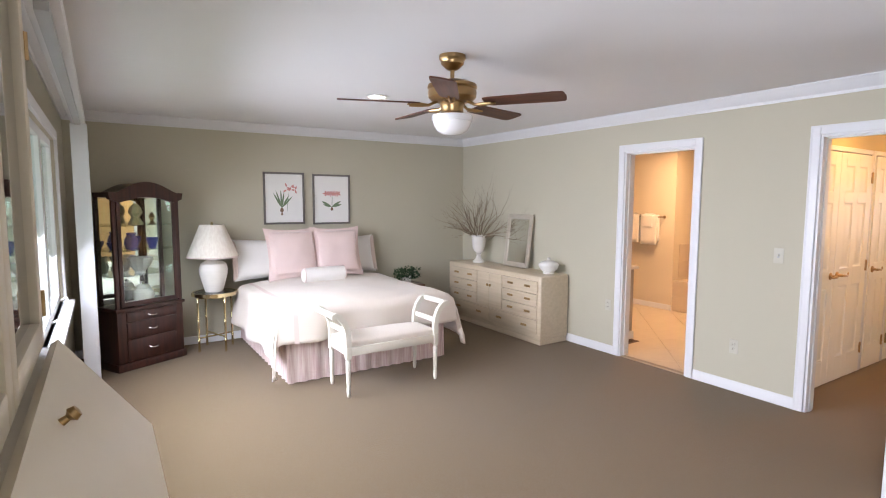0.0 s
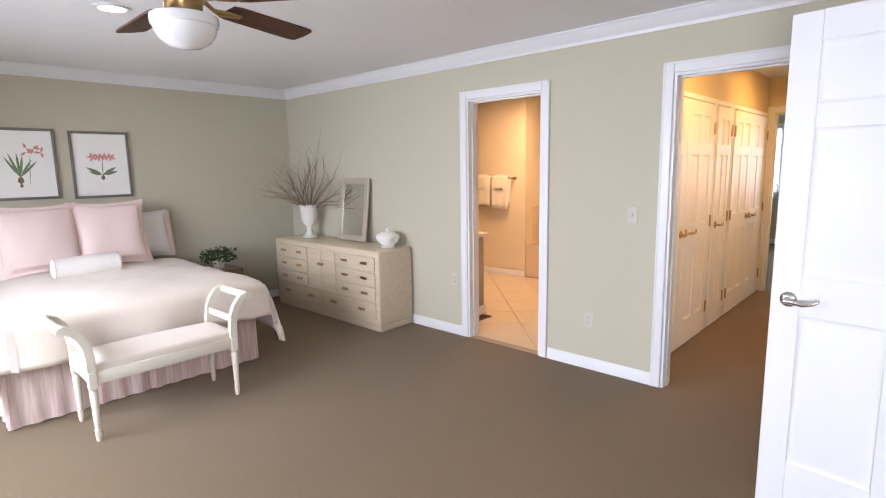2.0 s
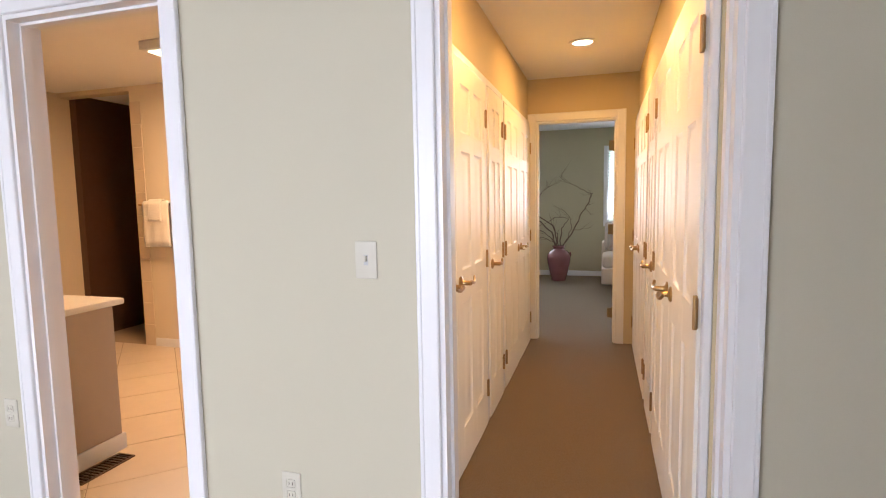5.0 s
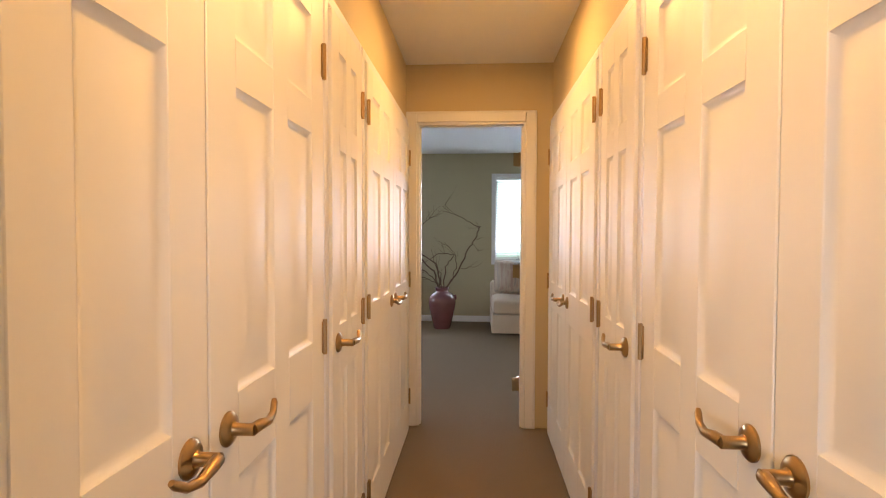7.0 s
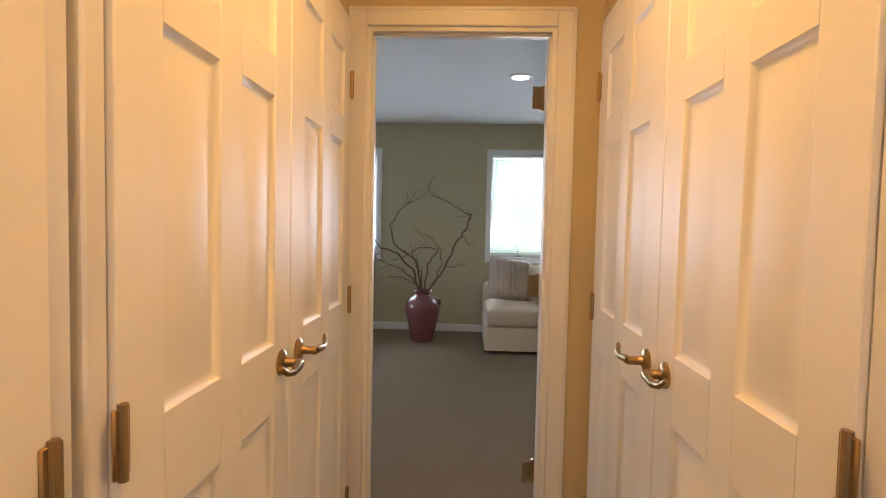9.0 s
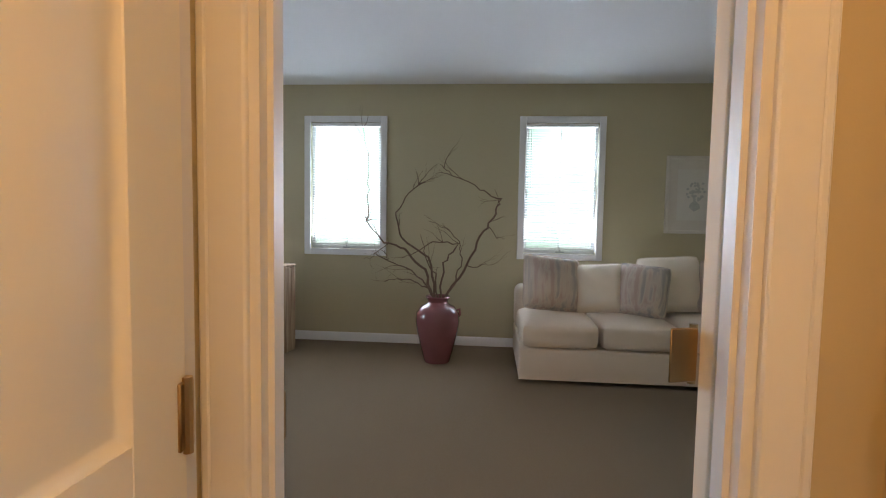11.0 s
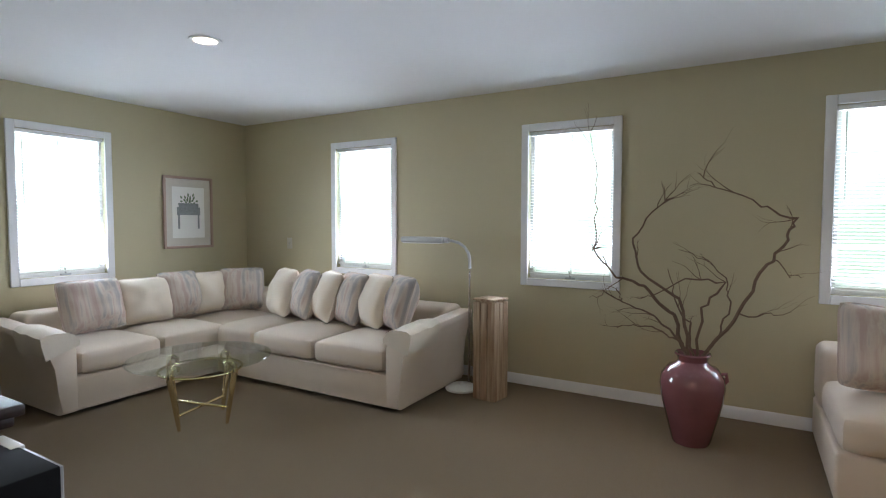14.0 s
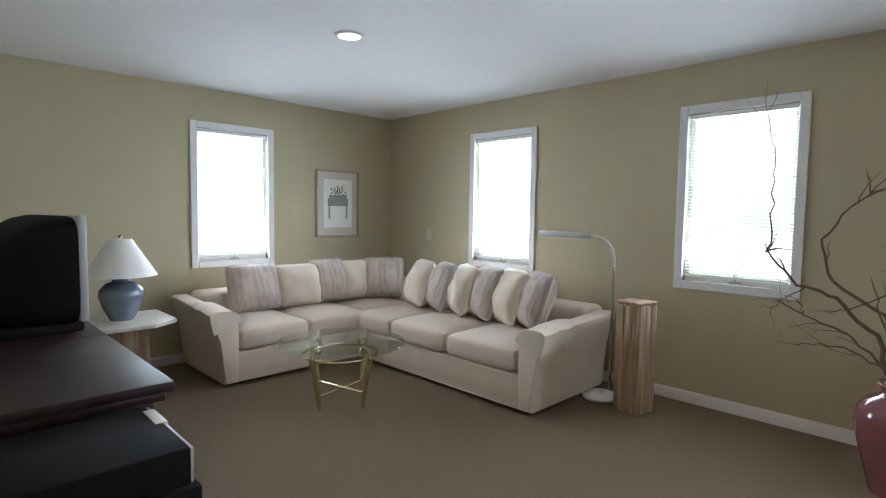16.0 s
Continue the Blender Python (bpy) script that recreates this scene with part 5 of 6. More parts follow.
# towel bar
tb = thing("towel_bar", "brass towel bar on the bathroom wall", "towel bar", pose(6.5, 4.68, 1.33))
part("bar", tube([(-0.06, -0.36, 0), (-0.06, 0.36, 0)], 0.009, 10), M_BRASS, tb)
for s in (-1, 1):
    bm = tube([(-0.001, s * 0.35, 0), (-0.065, s * 0.35, 0)], 0.010, 10)
    tube([(-0.001, s * 0.35, 0), (-0.008, s * 0.35, 0)], 0.022, 14, bm=bm)
    part("bracket", bm, M_BRASS, tb)


def towel(label, y0, y1, z0, off, thick=0.02, zb=None):
    zt = 1.33
    bm = bmesh.new()
    n = 14
    prof = [(-0.06 - off, z0)] + [(-0.06 - off, z0 + (zt - z0) * k / 6) for k in range(1, 7)]
    prof += [(-0.06 + off * math.sin(radians(-90 + 180 * k / 8)), zt + off * math.cos(radians(-90 + 180 * k / 8))) for k in range(1, 8)]
    prof += [(-0.06 + off, zt - (zt - (zb or z0 + 0.05)) * k / 5) for k in range(6)]
    rows = []
    for i in range(n + 1):
        y = y0 + (y1 - y0) * i / n
        row = []
        for x, z in prof:
            dz = max(0, zt - z)
            row.append(bm.verts.new((x + 0.006 * math.sin(y * 60) * dz * 2 * (-1 if x < -0.06 else 0.3), y, z)))
        rows.append(row)
    for a, b in zip(rows, rows[1:]):
        for k in range(len(prof) - 1):
            bm.faces.new((a[k], a[k + 1], b[k + 1], b[k]))
    t = tagged(part("towel", bm, M_TOWEL, None, m=pose(6.5, 0, 0)), label, "towel", "towels on the bar")
    t.modifiers.new("thick", "SOLIDIFY").thickness = thick
    return t


towel("white bath towel folded over the bar", 4.39, 4.66, 0.93, 0.034)
towel("white bath towel folded over the bar", 4.69, 4.97, 0.95, 0.034)
towel("small white hand towel over a bath towel", 4.46, 4.60, 1.18, 0.050, 0.012)
towel("small white hand towel over a bath towel", 4.76, 4.90, 1.18, 0.050, 0.012)

# tub in its alcove
tub = thing("bathtub", "built-in white bathtub behind a tiled deck", "bathtub", pose(0, 0, 0))
bm = bmesh.new()
for b in ((6.52, 6.70, 2.33, 4.165), (7.28, 7.455, 2.33, 4.165), (6.70, 7.28, 2.33, 2.52), (6.70, 7.28, 4.0, 4.165)):
    box(*b, 0.0, 0.44, bm=bm)
part("deck", bm, M_WTILE, tub)
bm = lathe([(0.34, 0.455), (0.36, 0.455), (0.36, 0.445), (0.31, 0.443), (0.27, 0.25), (0.22, 0.14), (0.0, 0.13)], 36)
bm.transform(pose(6.99, 3.26, 0) @ Matrix.Diagonal((0.9, 2.1, 1, 1)))
part("basin", bm, M_CERAMIC, tub)
part("faucet", tube([(7.36, 3.95, 0.44), (7.36, 3.95, 0.53), (7.32, 3.9, 0.56), (7.25, 3.82, 0.54)], 0.014, 10), M_BRASS, tub)
tile = None
for i in range(6):
    mm = pose(6.517, 2.34 + i * 0.305, 0.015)
    tile = part("tile", box(-0.006, 0.0, 0.003, 0.302, 0.0, 0.20, bev=0.002, seg=1), M_WTILE, tub, m=mm) if tile is None else again(tile, mm, tub)
    again(tile, pose(6.517, 2.34 + i * 0.305, 0.222), tub)
tile = None
host = bpy.data.objects["wall_tub_side"]
for i in range(3):
    for j in range(2):
        mm = pose(6.63 + i * 0.275, 4.168, 0.47 + j * 0.24)
        tile = part("tile", box(0.002, 0.272, -0.008, 0.0, 0.0, 0.236, bev=0.002, seg=1), M_WTILE, host, m=mm) if tile is None else again(tile, mm, host)
host = bpy.data.objects["wall_bath_east"]
tile = None
for i in range(6):
    for j in range(2):
        mm = pose(7.458, 2.35 + i * 0.3, 0.47 + j * 0.24)
        tile = part("tile", box(-0.008, 0.0, 0.002, 0.297, 0.0, 0.236, bev=0.002, seg=1), M_WTILE, host, m=mm) if tile is None else again(tile, mm, host)
host = bpy.data.objects["wall_bath_towel"]
tile = None
for j in range(11):
    mm = pose(6.498, 5.005, 0.01 + j * 0.205)
    tile = part("tile", box(-0.008, 0.0, 0.002, 0.12, 0.0, 0.20, bev=0.002, seg=1), M_WTILE, host, m=mm) if tile is None else again(tile, mm, host)

# ---- den ----


def outline_box(x0, x1, y0, y1, z0, z1, bev=0.03, seg=3):
    return box(x0, x1, y0, y1, z0, z1, bev=bev, seg=seg)


def flared_arm(m, depth, name, parent, h=0.60, w=0.15):
    """A sofa arm that leans outwards; local x outwards, local y along the depth."""
    outl = [(0.0, 0.03), (w - 0.03, 0.03), (w - 0.025, 0.2), (w - 0.008, 0.36), (w + 0.02, 0.46), (w + 0.052, h - 0.06), (w + 0.065, h - 0.03), (w + 0.058, h - 0.008), (w + 0.035, h), (0.085, h - 0.004), (0.045, h - 0.022), (0.015, h - 0.06), (0.0, h - 0.12)]
    bm = extrude_profile(outl, depth)
    bmesh.ops.bevel(bm, geom=[e for e in bm.edges if abs((e.verts[0].co - e.verts[1].co).y) < 1e-4], offset=0.018, segments=2, affect="EDGES", profile=0.5)
    # the arm slopes up towards the back
    for v in bm.verts:
        if v.co.z > 0.4:
            v.co.z += 0.05 * (v.co.y / depth) - 0.02
    return part(name, bm, M_SOFA, parent, m=m)


def piping(parent, pts, r=0.005):
    part("piping", tube(pts, r, 6), M_SOFA, parent)


SF = 10.70                     # front of the long run
sec = thing("sectional_sofa", "oatmeal upholstered L-shaped sectional sofa", "sofa", pose(0, 0, 0))
part("base", outline_box(SF, 11.70, 3.50, 6.34, 0.03, 0.27, 0.02), M_SOFA, sec)
part("base", outline_box(9.46, SF + 0.003, 5.44, 6.34, 0.03, 0.27, 0.02), M_SOFA, sec)
for y0, y1 in ((3.62, 4.31), (4.31, 5.0), (5.0, 5.48)):
    part("seat_cushion", seat_pad(SF - 0.02, 11.42, y0 + 0.004, y1 - 0.004, 0.265, 0.45, 0.025, 0.06), M_SOFA, sec)
part("seat_cushion", seat_pad(10.80, 11.45, 5.485, 6.10, 0.265, 0.445, 0.02, 0.06), M_SOFA, sec)
for x0, x1 in ((9.57, 10.185), (10.185, 10.80)):
    part("seat_cushion", seat_pad(x0 + 0.004, x1 - 0.004, 5.42, 6.10, 0.265, 0.45, 0.025, 0.06), M_SOFA, sec)
part("back", outline_box(11.40, 11.72, 3.52, 6.36, 0.25, 0.66, 0.06, 4), M_SOFA, sec)
part("back", outline_box(9.50, 11.42, 6.06, 6.36, 0.25, 0.66, 0.06, 4), M_SOFA, sec)
flared_arm(Matrix(((0, 1, 0, SF - 0.005), (-1, 0, 0, 3.61), (0, 0, 1, 0), (0, 0, 0, 1))), 0.96, "arm", sec)
flared_arm(Matrix(((-1, 0, 0, 9.56), (0, 1, 0, 5.425), (0, 0, 1, 0), (0, 0, 0, 1))), 0.91, "arm", sec)
piping(sec, [(SF - 0.004, 3.52, 0.04), (SF - 0.004, 5.42, 0.04)])
piping(sec, [(9.48, 5.436, 0.04), (SF, 5.436, 0.04)])
piping(sec, [(SF - 0.004, 3.62, 0.262), (SF - 0.004, 5.42, 0.262)])


def arm_cover(m):
    bm = bmesh.new()
    prof = [(-0.012, 0.50), (-0.014, 0.53), (0.02, 0.575), (0.06, 0.598), (0.14, 0.605), (0.20, 0.602), (0.238, 0.58), (0.232, 0.53), (0.218, 0.47), (0.208, 0.43)]
    rows = []
    for i in range(11):
        y = -0.012 + 0.40 * i / 10
        rows.append([bm.verts.new((x * 0.95, y, z + 0.05 * max(0, y) / 0.9 - 0.012 + 0.012 * noise.noise(Vector((x * 9, y * 9, 1))) + (0.006 * math.sin(y * 14) if k in (0, 9) else 0))) for k, (x, z) in enumerate(prof)])
    for a, b in zip(rows, rows[1:]):
        for k in range(len(prof) - 1):
            bm.faces.new((a[k], a[k + 1], b[k + 1], b[k]))
    first = rows[0]
    bm.faces.new(first)
    t = tagged(part("arm_cover", bm, M_CLOTH, None, m=m), "loose cream cover draped over the sofa arm", "arm cover", "covers on the sofa arms")
    return t


arm_cover(Matrix(((0, 1, 0, SF - 0.005), (-1, 0, 0, 3.61), (0, 0, 1, 0.012), (0, 0, 0, 1))))
arm_cover(Matrix(((-1, 0, 0, 9.56), (0, 1, 0, 5.425), (0, 0, 1, 0.012), (0, 0, 0, 1))))


def throw(striped, w, h, m, seed):
    p = tagged(part("cushion", cushion(w, h, 0.25, 16, seed, 0.0, 0.035, 0.13), M_STRIPE if striped else M_CUSHION, None, m=m),
               "striped mauve and grey throw cushion on the sofa" if striped else "plain cream cotton throw cushion on the sofa", "cushion", "sofa cushions")
    h2, w2 = h / 2, w / 2
    pts = []
    for k in range(41):
        s = 4 * k / 40
        a, f = int(s) % 4, s - int(s)
        c = [(-1, -1), (1, -1), (1, 1), (-1, 1), (-1, -1)]
        u, v = [c[a][q] * (1 - f) + c[a + 1][q] * f for q in (0, 1)]
        rc = 1 - 0.13 * (abs(u) * abs(v)) ** 3
        pts.append((u * w2 * rc * (1 - 0.10 * (1 - v * v) * abs(u) ** 3), 0, h2 + v * h2 * rc * (1 - 0.10 * (1 - u * u) * abs(v) ** 3)))
    part("piping", tube(pts, 0.006, 6), M_STRIPE if striped else M_CUSHION, p)
    return p


# long run, from the near arm to the corner; the cushions lean on one another
for k, y in enumerate((3.93, 4.17, 4.43, 4.70, 4.97, 5.26)):
    throw(k % 2 == 0, 0.46, 0.49, pose(11.20, y, 0.462, -18, 0, -122 + 4 * (k % 3)), 20 + k)
# short run
throw(True, 0.54, 0.46, pose(9.95, 5.93, 0.462, -17, 0, 3), 30)
throw(False, 0.48, 0.43, pose(10.38, 5.94, 0.462, -17, 0, -6), 31)
throw(True, 0.44, 0.46, pose(10.73, 5.96, 0.462, -15, 0, 2), 32)
throw(False, 0.44, 0.43, pose(11.04, 5.95, 0.462, -15, 0, -3), 33)
throw(True, 0.46, 0.46, pose(11.26, 5.80, 0.462, -16, 0, -38), 34)

# loveseat under the other window
lv = thing("sofa", "oatmeal sofa with one arm and loose cushions", "sofa", pose(0, 0, 0))
LX, LY0, LY1 = 10.71, -0.92, 1.03
part("base", outline_box(LX + 0.02, 11.72, LY0 + 0.12, LY1 - 0.02, 0.03, 0.27, 0.02), M_SOFA, lv)
for k in range(3):
    y0 = LY0 + 0.17 + k * 0.585
    part("seat_cushion", seat_pad(LX, 11.45, y0 + 0.004, y0 + 0.581, 0.265, 0.46, 0.025, 0.06), M_SOFA, lv)
part("back", outline_box(11.40, 11.74, LY0 + 0.10, LY1 - 0.02, 0.25, 0.63, 0.06, 4), M_SOFA, lv)
flared_arm(Matrix(((0, 1, 0, LX + 0.02), (-1, 0, 0, LY0 + 0.17), (0, 0, 1, 0), (0, 0, 0, 1))), 0.93, "arm", lv)
piping(lv, [(LX + 0.016, LY0 + 0.13, 0.04), (LX + 0.016, LY1 - 0.02, 0.04)])
for k, (x, y, s, rz, ry, w, h) in enumerate(((11.10, 0.74, True, -78, 6, 0.52, 0.49), (11.10, 0.36, False, -104, -5, 0.42, 0.43), (11.02, 0.08, True, -110, 4, 0.42, 0.44),
                                             (11.20, -0.26, False, -86, -3, 0.56, 0.50), (11.12, -0.62, True, -98, 5, 0.46, 0.47))):
    throw(s, w, h, pose(x, y, 0.472, -20, ry, rz), 40 + k)

# coffee table
ct = thing("coffee_table", "round glass coffee table on a brass base", "coffee table", pose(9.94, 4.61, 0))
part("tabletop", lathe([(0.0, 0.434), (0.455, 0.434), (0.46, 0.439), (0.455, 0.444), (0.0, 0.444)], 64), M_TABLEGLASS, ct, "round clear glass top")
ft = []
for k in range(4):
    a = radians(13 + 90 * k)
    ca, sa = math.cos(a), math.sin(a)
    pts = [(0.205, 0.0), (0.222, 0.10), (0.25, 0.25), (0.275, 0.35), (0.272, 0.40), (0.235, 0.424), (0.198, 0.41), (0.20, 0.385)]
    bm = tube([(r * ca, r * sa, z) for r, z in pts], [0.011, 0.016, 0.019, 0.020, 0.018, 0.016, 0.014, 0.009], 10)
    bmesh.ops.create_uvsphere(bm, u_segments=10, v_segments=6, radius=0.014, matrix=Matrix.Translation((0.272 * ca, 0.272 * sa, 0.375)))
    part("leg", bm, M_GOLD, ct)
    ft.append((0.222 * ca, 0.222 * sa))
    part("bumper", lathe([(0.0, 0.424), (0.010, 0.424), (0.010, 0.4345), (0.0, 0.4345)], 10, (0.235 * ca, 0.235 * sa, 0)), M_GLASS, ct)
for k in range(2):
    part("stretcher", tube([(*ft[k], 0.10 + 0.012 * k), (*ft[k + 2], 0.10 + 0.012 * k)], 0.009, 8), M_GOLD, ct)
part("ring", tube([(0.262 * math.cos(2 * math.pi * k / 40), 0.262 * math.sin(2 * math.pi * k / 40), 0.36) for k in range(41)], 0.009, 8), M_GOLD, ct)

# rustic wooden column
col = thing("pedestal", "tall square pedestal of bleached split wood", "pedestal", pose(11.37, 3.10, 0, 0, 0, -9))
part("core", box(-0.082, 0.082, -0.082, 0.082, 0.0, 0.765), M_COLUMN, col)
cr = random.Random(3)
for s in range(4):
    for k in range(3):
        t = cr.uniform(0.014, 0.02)
        bm = box(-0.095 + k * 0.0633 + 0.0008, -0.095 + (k + 1) * 0.0633 - 0.0008, 0.081, 0.081 + t, 0.0, 0.75 + cr.uniform(-0.004, 0.008), bev=0.004, seg=1)
        part("stave", bm, M_COLUMN, col, m=pose(0, 0, 0, 0, 0, 90 * s))
part("cap", box(-0.099, 0.099, -0.099, 0.099, 0.762, 0.778, bev=0.004), M_COLUMN, col)

# gooseneck floor lamp
gl = thing("floor_lamp", "white gooseneck floor lamp with a long fluorescent head", "lamp", pose(11.52, 3.36, 0))
part("foot", lathe([(0.0, 0.0), (0.13, 0.0), (0.132, 0.015), (0.11, 0.03), (0.03, 0.042), (0.015, 0.06), (0.0, 0.06)], 32, (-0.08, 0.03, 0)), M_PLASTIC, gl)
part("pole", lathe([(0.0, 0.05), (0.011, 0.05), (0.010, 1.0), (0.0, 1.0)], 12), M_NICKEL, gl)
part("gooseneck", tube([(0, 0, 0.98), (0, 0.0, 1.05), (0, 0.012, 1.105), (0, 0.045, 1.155), (0, 0.10, 1.19), (0, 0.17, 1.205), (0, 0.26, 1.21)], 0.012, 10), M_GREYPL, gl)
bm = box(-0.045, 0.045, 0.24, 0.66, 1.185, 1.235, bev=0.016, seg=3)
part("head", bm, M_GREYPL, gl)
part("tube_cover", box(-0.034, 0.034, 0.27, 0.64, 1.178, 1.186, bev=0.003), M_PLASTIC, gl)
part("collar", tube([(0, 0.20, 1.207), (0, 0.25, 1.21)], 0.024, 12), M_GREYPL, gl)

# mauve jar with contorted branches
jar = thing("floor_vase", "glazed mauve ceramic floor vase with contorted branches", "vase", pose(11.24, 1.67, 0))
part("jar", lathe([(0.0, 0.0), (0.105, 0.0), (0.115, 0.02), (0.145, 0.14), (0.178, 0.28), (0.188, 0.36), (0.18, 0.42), (0.14, 0.475), (0.095, 0.495), (0.085, 0.51), (0.09, 0.535), (0.105, 0.55), (0.10, 0.56), (0.085, 0.553), (0.075, 0.53), (0.07, 0.50), (0.0, 0.48)], 40), M_MAUVE, jar)
part("lug", tube([(0, -0.15, 0.44), (0, -0.185, 0.45), (0, -0.19, 0.41), (0, -0.175, 0.39)], 0.012, 8), M_MAUVE, jar)
jr = random.Random(21)


def limb(pts, r0, twigs, seed):
    """A crooked limb through a few places, with side twigs."""
    r = random.Random(seed)
    bm = bmesh.new()
    fine, n = [], 5
    P = [Vector(p) for p in pts]
    for a, b in zip(P, P[1:]):
        for k in range(n):
            c = a.lerp(b, k / n) + Vector((r.uniform(-1, 1), r.uniform(-1, 1), r.uniform(-1, 1))) * 0.012
            fine.append(c)
    fine.append(P[-1])
    m = len(fine)
    tube(fine, [r0 * (1 - 0.8 * k / m) for k in range(m)], 6, bm)
    for k in range(twigs):
        i = r.randrange(m // 3, m - 1)
        d = (fine[i + 1] - fine[i]).normalized() + Vector((r.uniform(-0.5, 0.5), r.uniform(-1, 1), r.uniform(-0.6, 0.9)))
        grow(bm, r, fine[i], d.normalized(), r.uniform(0.10, 0.26), r0 * 0.38, 1, 0.7, 5, 1.5, 0.0, 4, (0.45, 9))
    return part("branch", bm, M_TWIG, jar)


limb([(0.0, 0.02, 0.5), (0.02, 0.12, 0.77), (0.02, 0.30, 0.96), (0.0, 0.46, 1.0), (-0.02, 0.61, 1.18), (-0.02, 0.62, 1.22)], 0.013, 6, 1)
limb([(0.0, 0.01, 0.5), (0.04, 0.08, 0.88), (0.05, 0.33, 1.04), (0.05, 0.37, 1.25), (0.04, 0.23, 1.46), (0.03, 0.13, 1.52)], 0.011, 7, 2)
limb([(0.0, -0.02, 0.5), (-0.02, -0.22, 0.77), (0.0, -0.35, 1.07), (0.0, -0.47, 1.26), (0.0, -0.51, 1.38), (0.0, -0.34, 1.46), (0.0, -0.09, 1.58), (0.0, 0.0, 1.66)], 0.012, 6, 3)
limb([(0.0, -0.01, 0.5), (-0.05, -0.05, 0.84), (-0.06, -0.16, 1.0), (-0.05, 0.04, 1.03), (-0.04, 0.22, 0.91), (-0.04, 0.33, 0.88)], 0.009, 4, 4)
limb([(0.0, -0.03, 0.5), (0.06, -0.13, 0.65), (0.07, -0.19, 0.85), (0.07, -0.18, 0.99), (0.06, -0.07, 1.11), (0.06, 0.10, 1.19)], 0.008, 4, 6)
limb([(0.02, 0.02, 0.5), (0.05, 0.08, 0.61), (0.05, 0.22, 0.68), (0.04, 0.36, 0.69), (0.03, 0.47, 0.67)], 0.008, 3, 5)
limb([(0.0, 0.02, 0.5), (-0.06, 0.08, 0.64), (-0.08, 0.22, 0.78), (-0.06, 0.42, 0.85), (-0.05, 0.45, 0.94)], 0.009, 5, 10)
limb([(-0.06, 0.42, 0.85), (-0.05, 0.52, 0.90), (-0.05, 0.63, 0.86)], 0.005, 2, 11)
limb([(0.0, 0.0, 0.5), (-0.09, 0.02, 0.75), (-0.12, 0.10, 0.92), (-0.12, 0.14, 1.08)], 0.008, 3, 12)
limb([(-0.02, -0.24, 0.82), (-0.05, -0.37, 0.83), (-0.06, -0.50, 0.86)], 0.005, 2, 7)
limb([(0.0, -0.40, 1.16), (-0.02, -0.48, 1.06), (-0.02, -0.55, 1.06)], 0.004, 2, 9)
limb([(-0.02, 0.61, 1.18), (-0.02, 0.60, 1.45), (-0.02, 0.60, 1.72), (-0.02, 0.65, 1.91), (-0.02, 0.61, 2.06)], 0.005, 4, 8)

# side table and lamp
stb = thing("end_table", "whitewashed end table with an angular top", "table", pose(8.82, 5.80, 0))
oc = [(-0.36, -0.20), (-0.22, -0.34), (0.16, -0.34), (0.34, -0.22), (0.34, 0.26), (-0.36, 0.26)]
bm = bmesh.new()
lo = [bm.verts.new((x, y, 0.535)) for x, y in oc]
hi = [bm.verts.new((x, y, 0.565)) for x, y in oc]
bm.faces.new(lo), bm.faces.new(hi)
for i in range(6):
    bm.faces.new((lo[i], lo[(i + 1) % 6], hi[(i + 1) % 6], hi[i]))
bmesh.ops.bevel(bm, geom=bm.edges[:], offset=0.006, segments=2, affect="EDGES", profile=0.5)
part("tabletop", bm, M_PALEFR, stb)
part("pedestal_base", box(-0.17, 0.17, -0.17, 0.17, 0.0, 0.535, bev=0.02), M_COLUMN, stb)
tl = thing("table_lamp", "blue-grey glazed jar lamp with a white shade", "lamp", pose(8.85, 5.78, 0.566))
part("base", lathe([(0.0, 0.0), (0.075, 0.0), (0.08, 0.01), (0.12, 0.09), (0.145, 0.17), (0.14, 0.22), (0.10, 0.265), (0.06, 0.28), (0.055, 0.30), (0.0, 0.30)], 36), M_BLUEGREY, tl)
part("neck", lathe([(0.0, 0.29), (0.012, 0.29), (0.012, 0.60), (0.0, 0.60)], 12), M_GOLD, tl)
part("shade", lathe([(0.235, 0.32), (0.075, 0.585), (0.071, 0.585), (0.231, 0.32)], 48), M_PAPER, tl, "white conical paper shade")
part("finial", lathe([(0.0, 0.585), (0.01, 0.59), (0.012, 0.605), (0.0, 0.615)], 10), M_EBONY, tl)

# television on its stand
ts = thing("tv_stand", "dark cherry television stand with a polished top", "tv stand", pose(0, 0, 0))
part("top", box(7.70, 8.42, 3.30, 4.20, 0.765, 0.80, bev=0.007), M_EBONYWOOD, ts)
part("top", box(7.70, 8.42, 4.205, 5.10, 0.765, 0.80, bev=0.007), M_EBONYWOOD, ts)
part("molding", box(7.70, 8.40, 3.32, 5.08, 0.73, 0.766, bev=0.01), M_EBONYWOOD, ts)
part("case", box(7.70, 8.37, 3.35, 5.05, 0.07, 0.735, bev=0.006), M_EBONYWOOD, ts)
part("plinth", box(7.70, 8.39, 3.33, 5.07, 0.0, 0.075, bev=0.008), M_EBONYWOOD, ts)
for k in range(4):
    y0 = 3.38 + k * 0.415
    d = part("door", box(8.365, 8.385, y0, y0 + 0.37, 0.11, 0.70, bev=0.006), M_EBONYWOOD, ts)
    part("knob", lathe([(0.0, 0), (0.012, 0), (0.014, 0.014), (0.0, 0.02)], 12, (8.39, y0 + 0.33, 0.42)), M_BRASS, d)
tv = thing("television", "large black tube television with a curved back", "television", pose(8.30, 4.68, 0.80, 0, 0, 6))
rows = []
bm = bmesh.new()
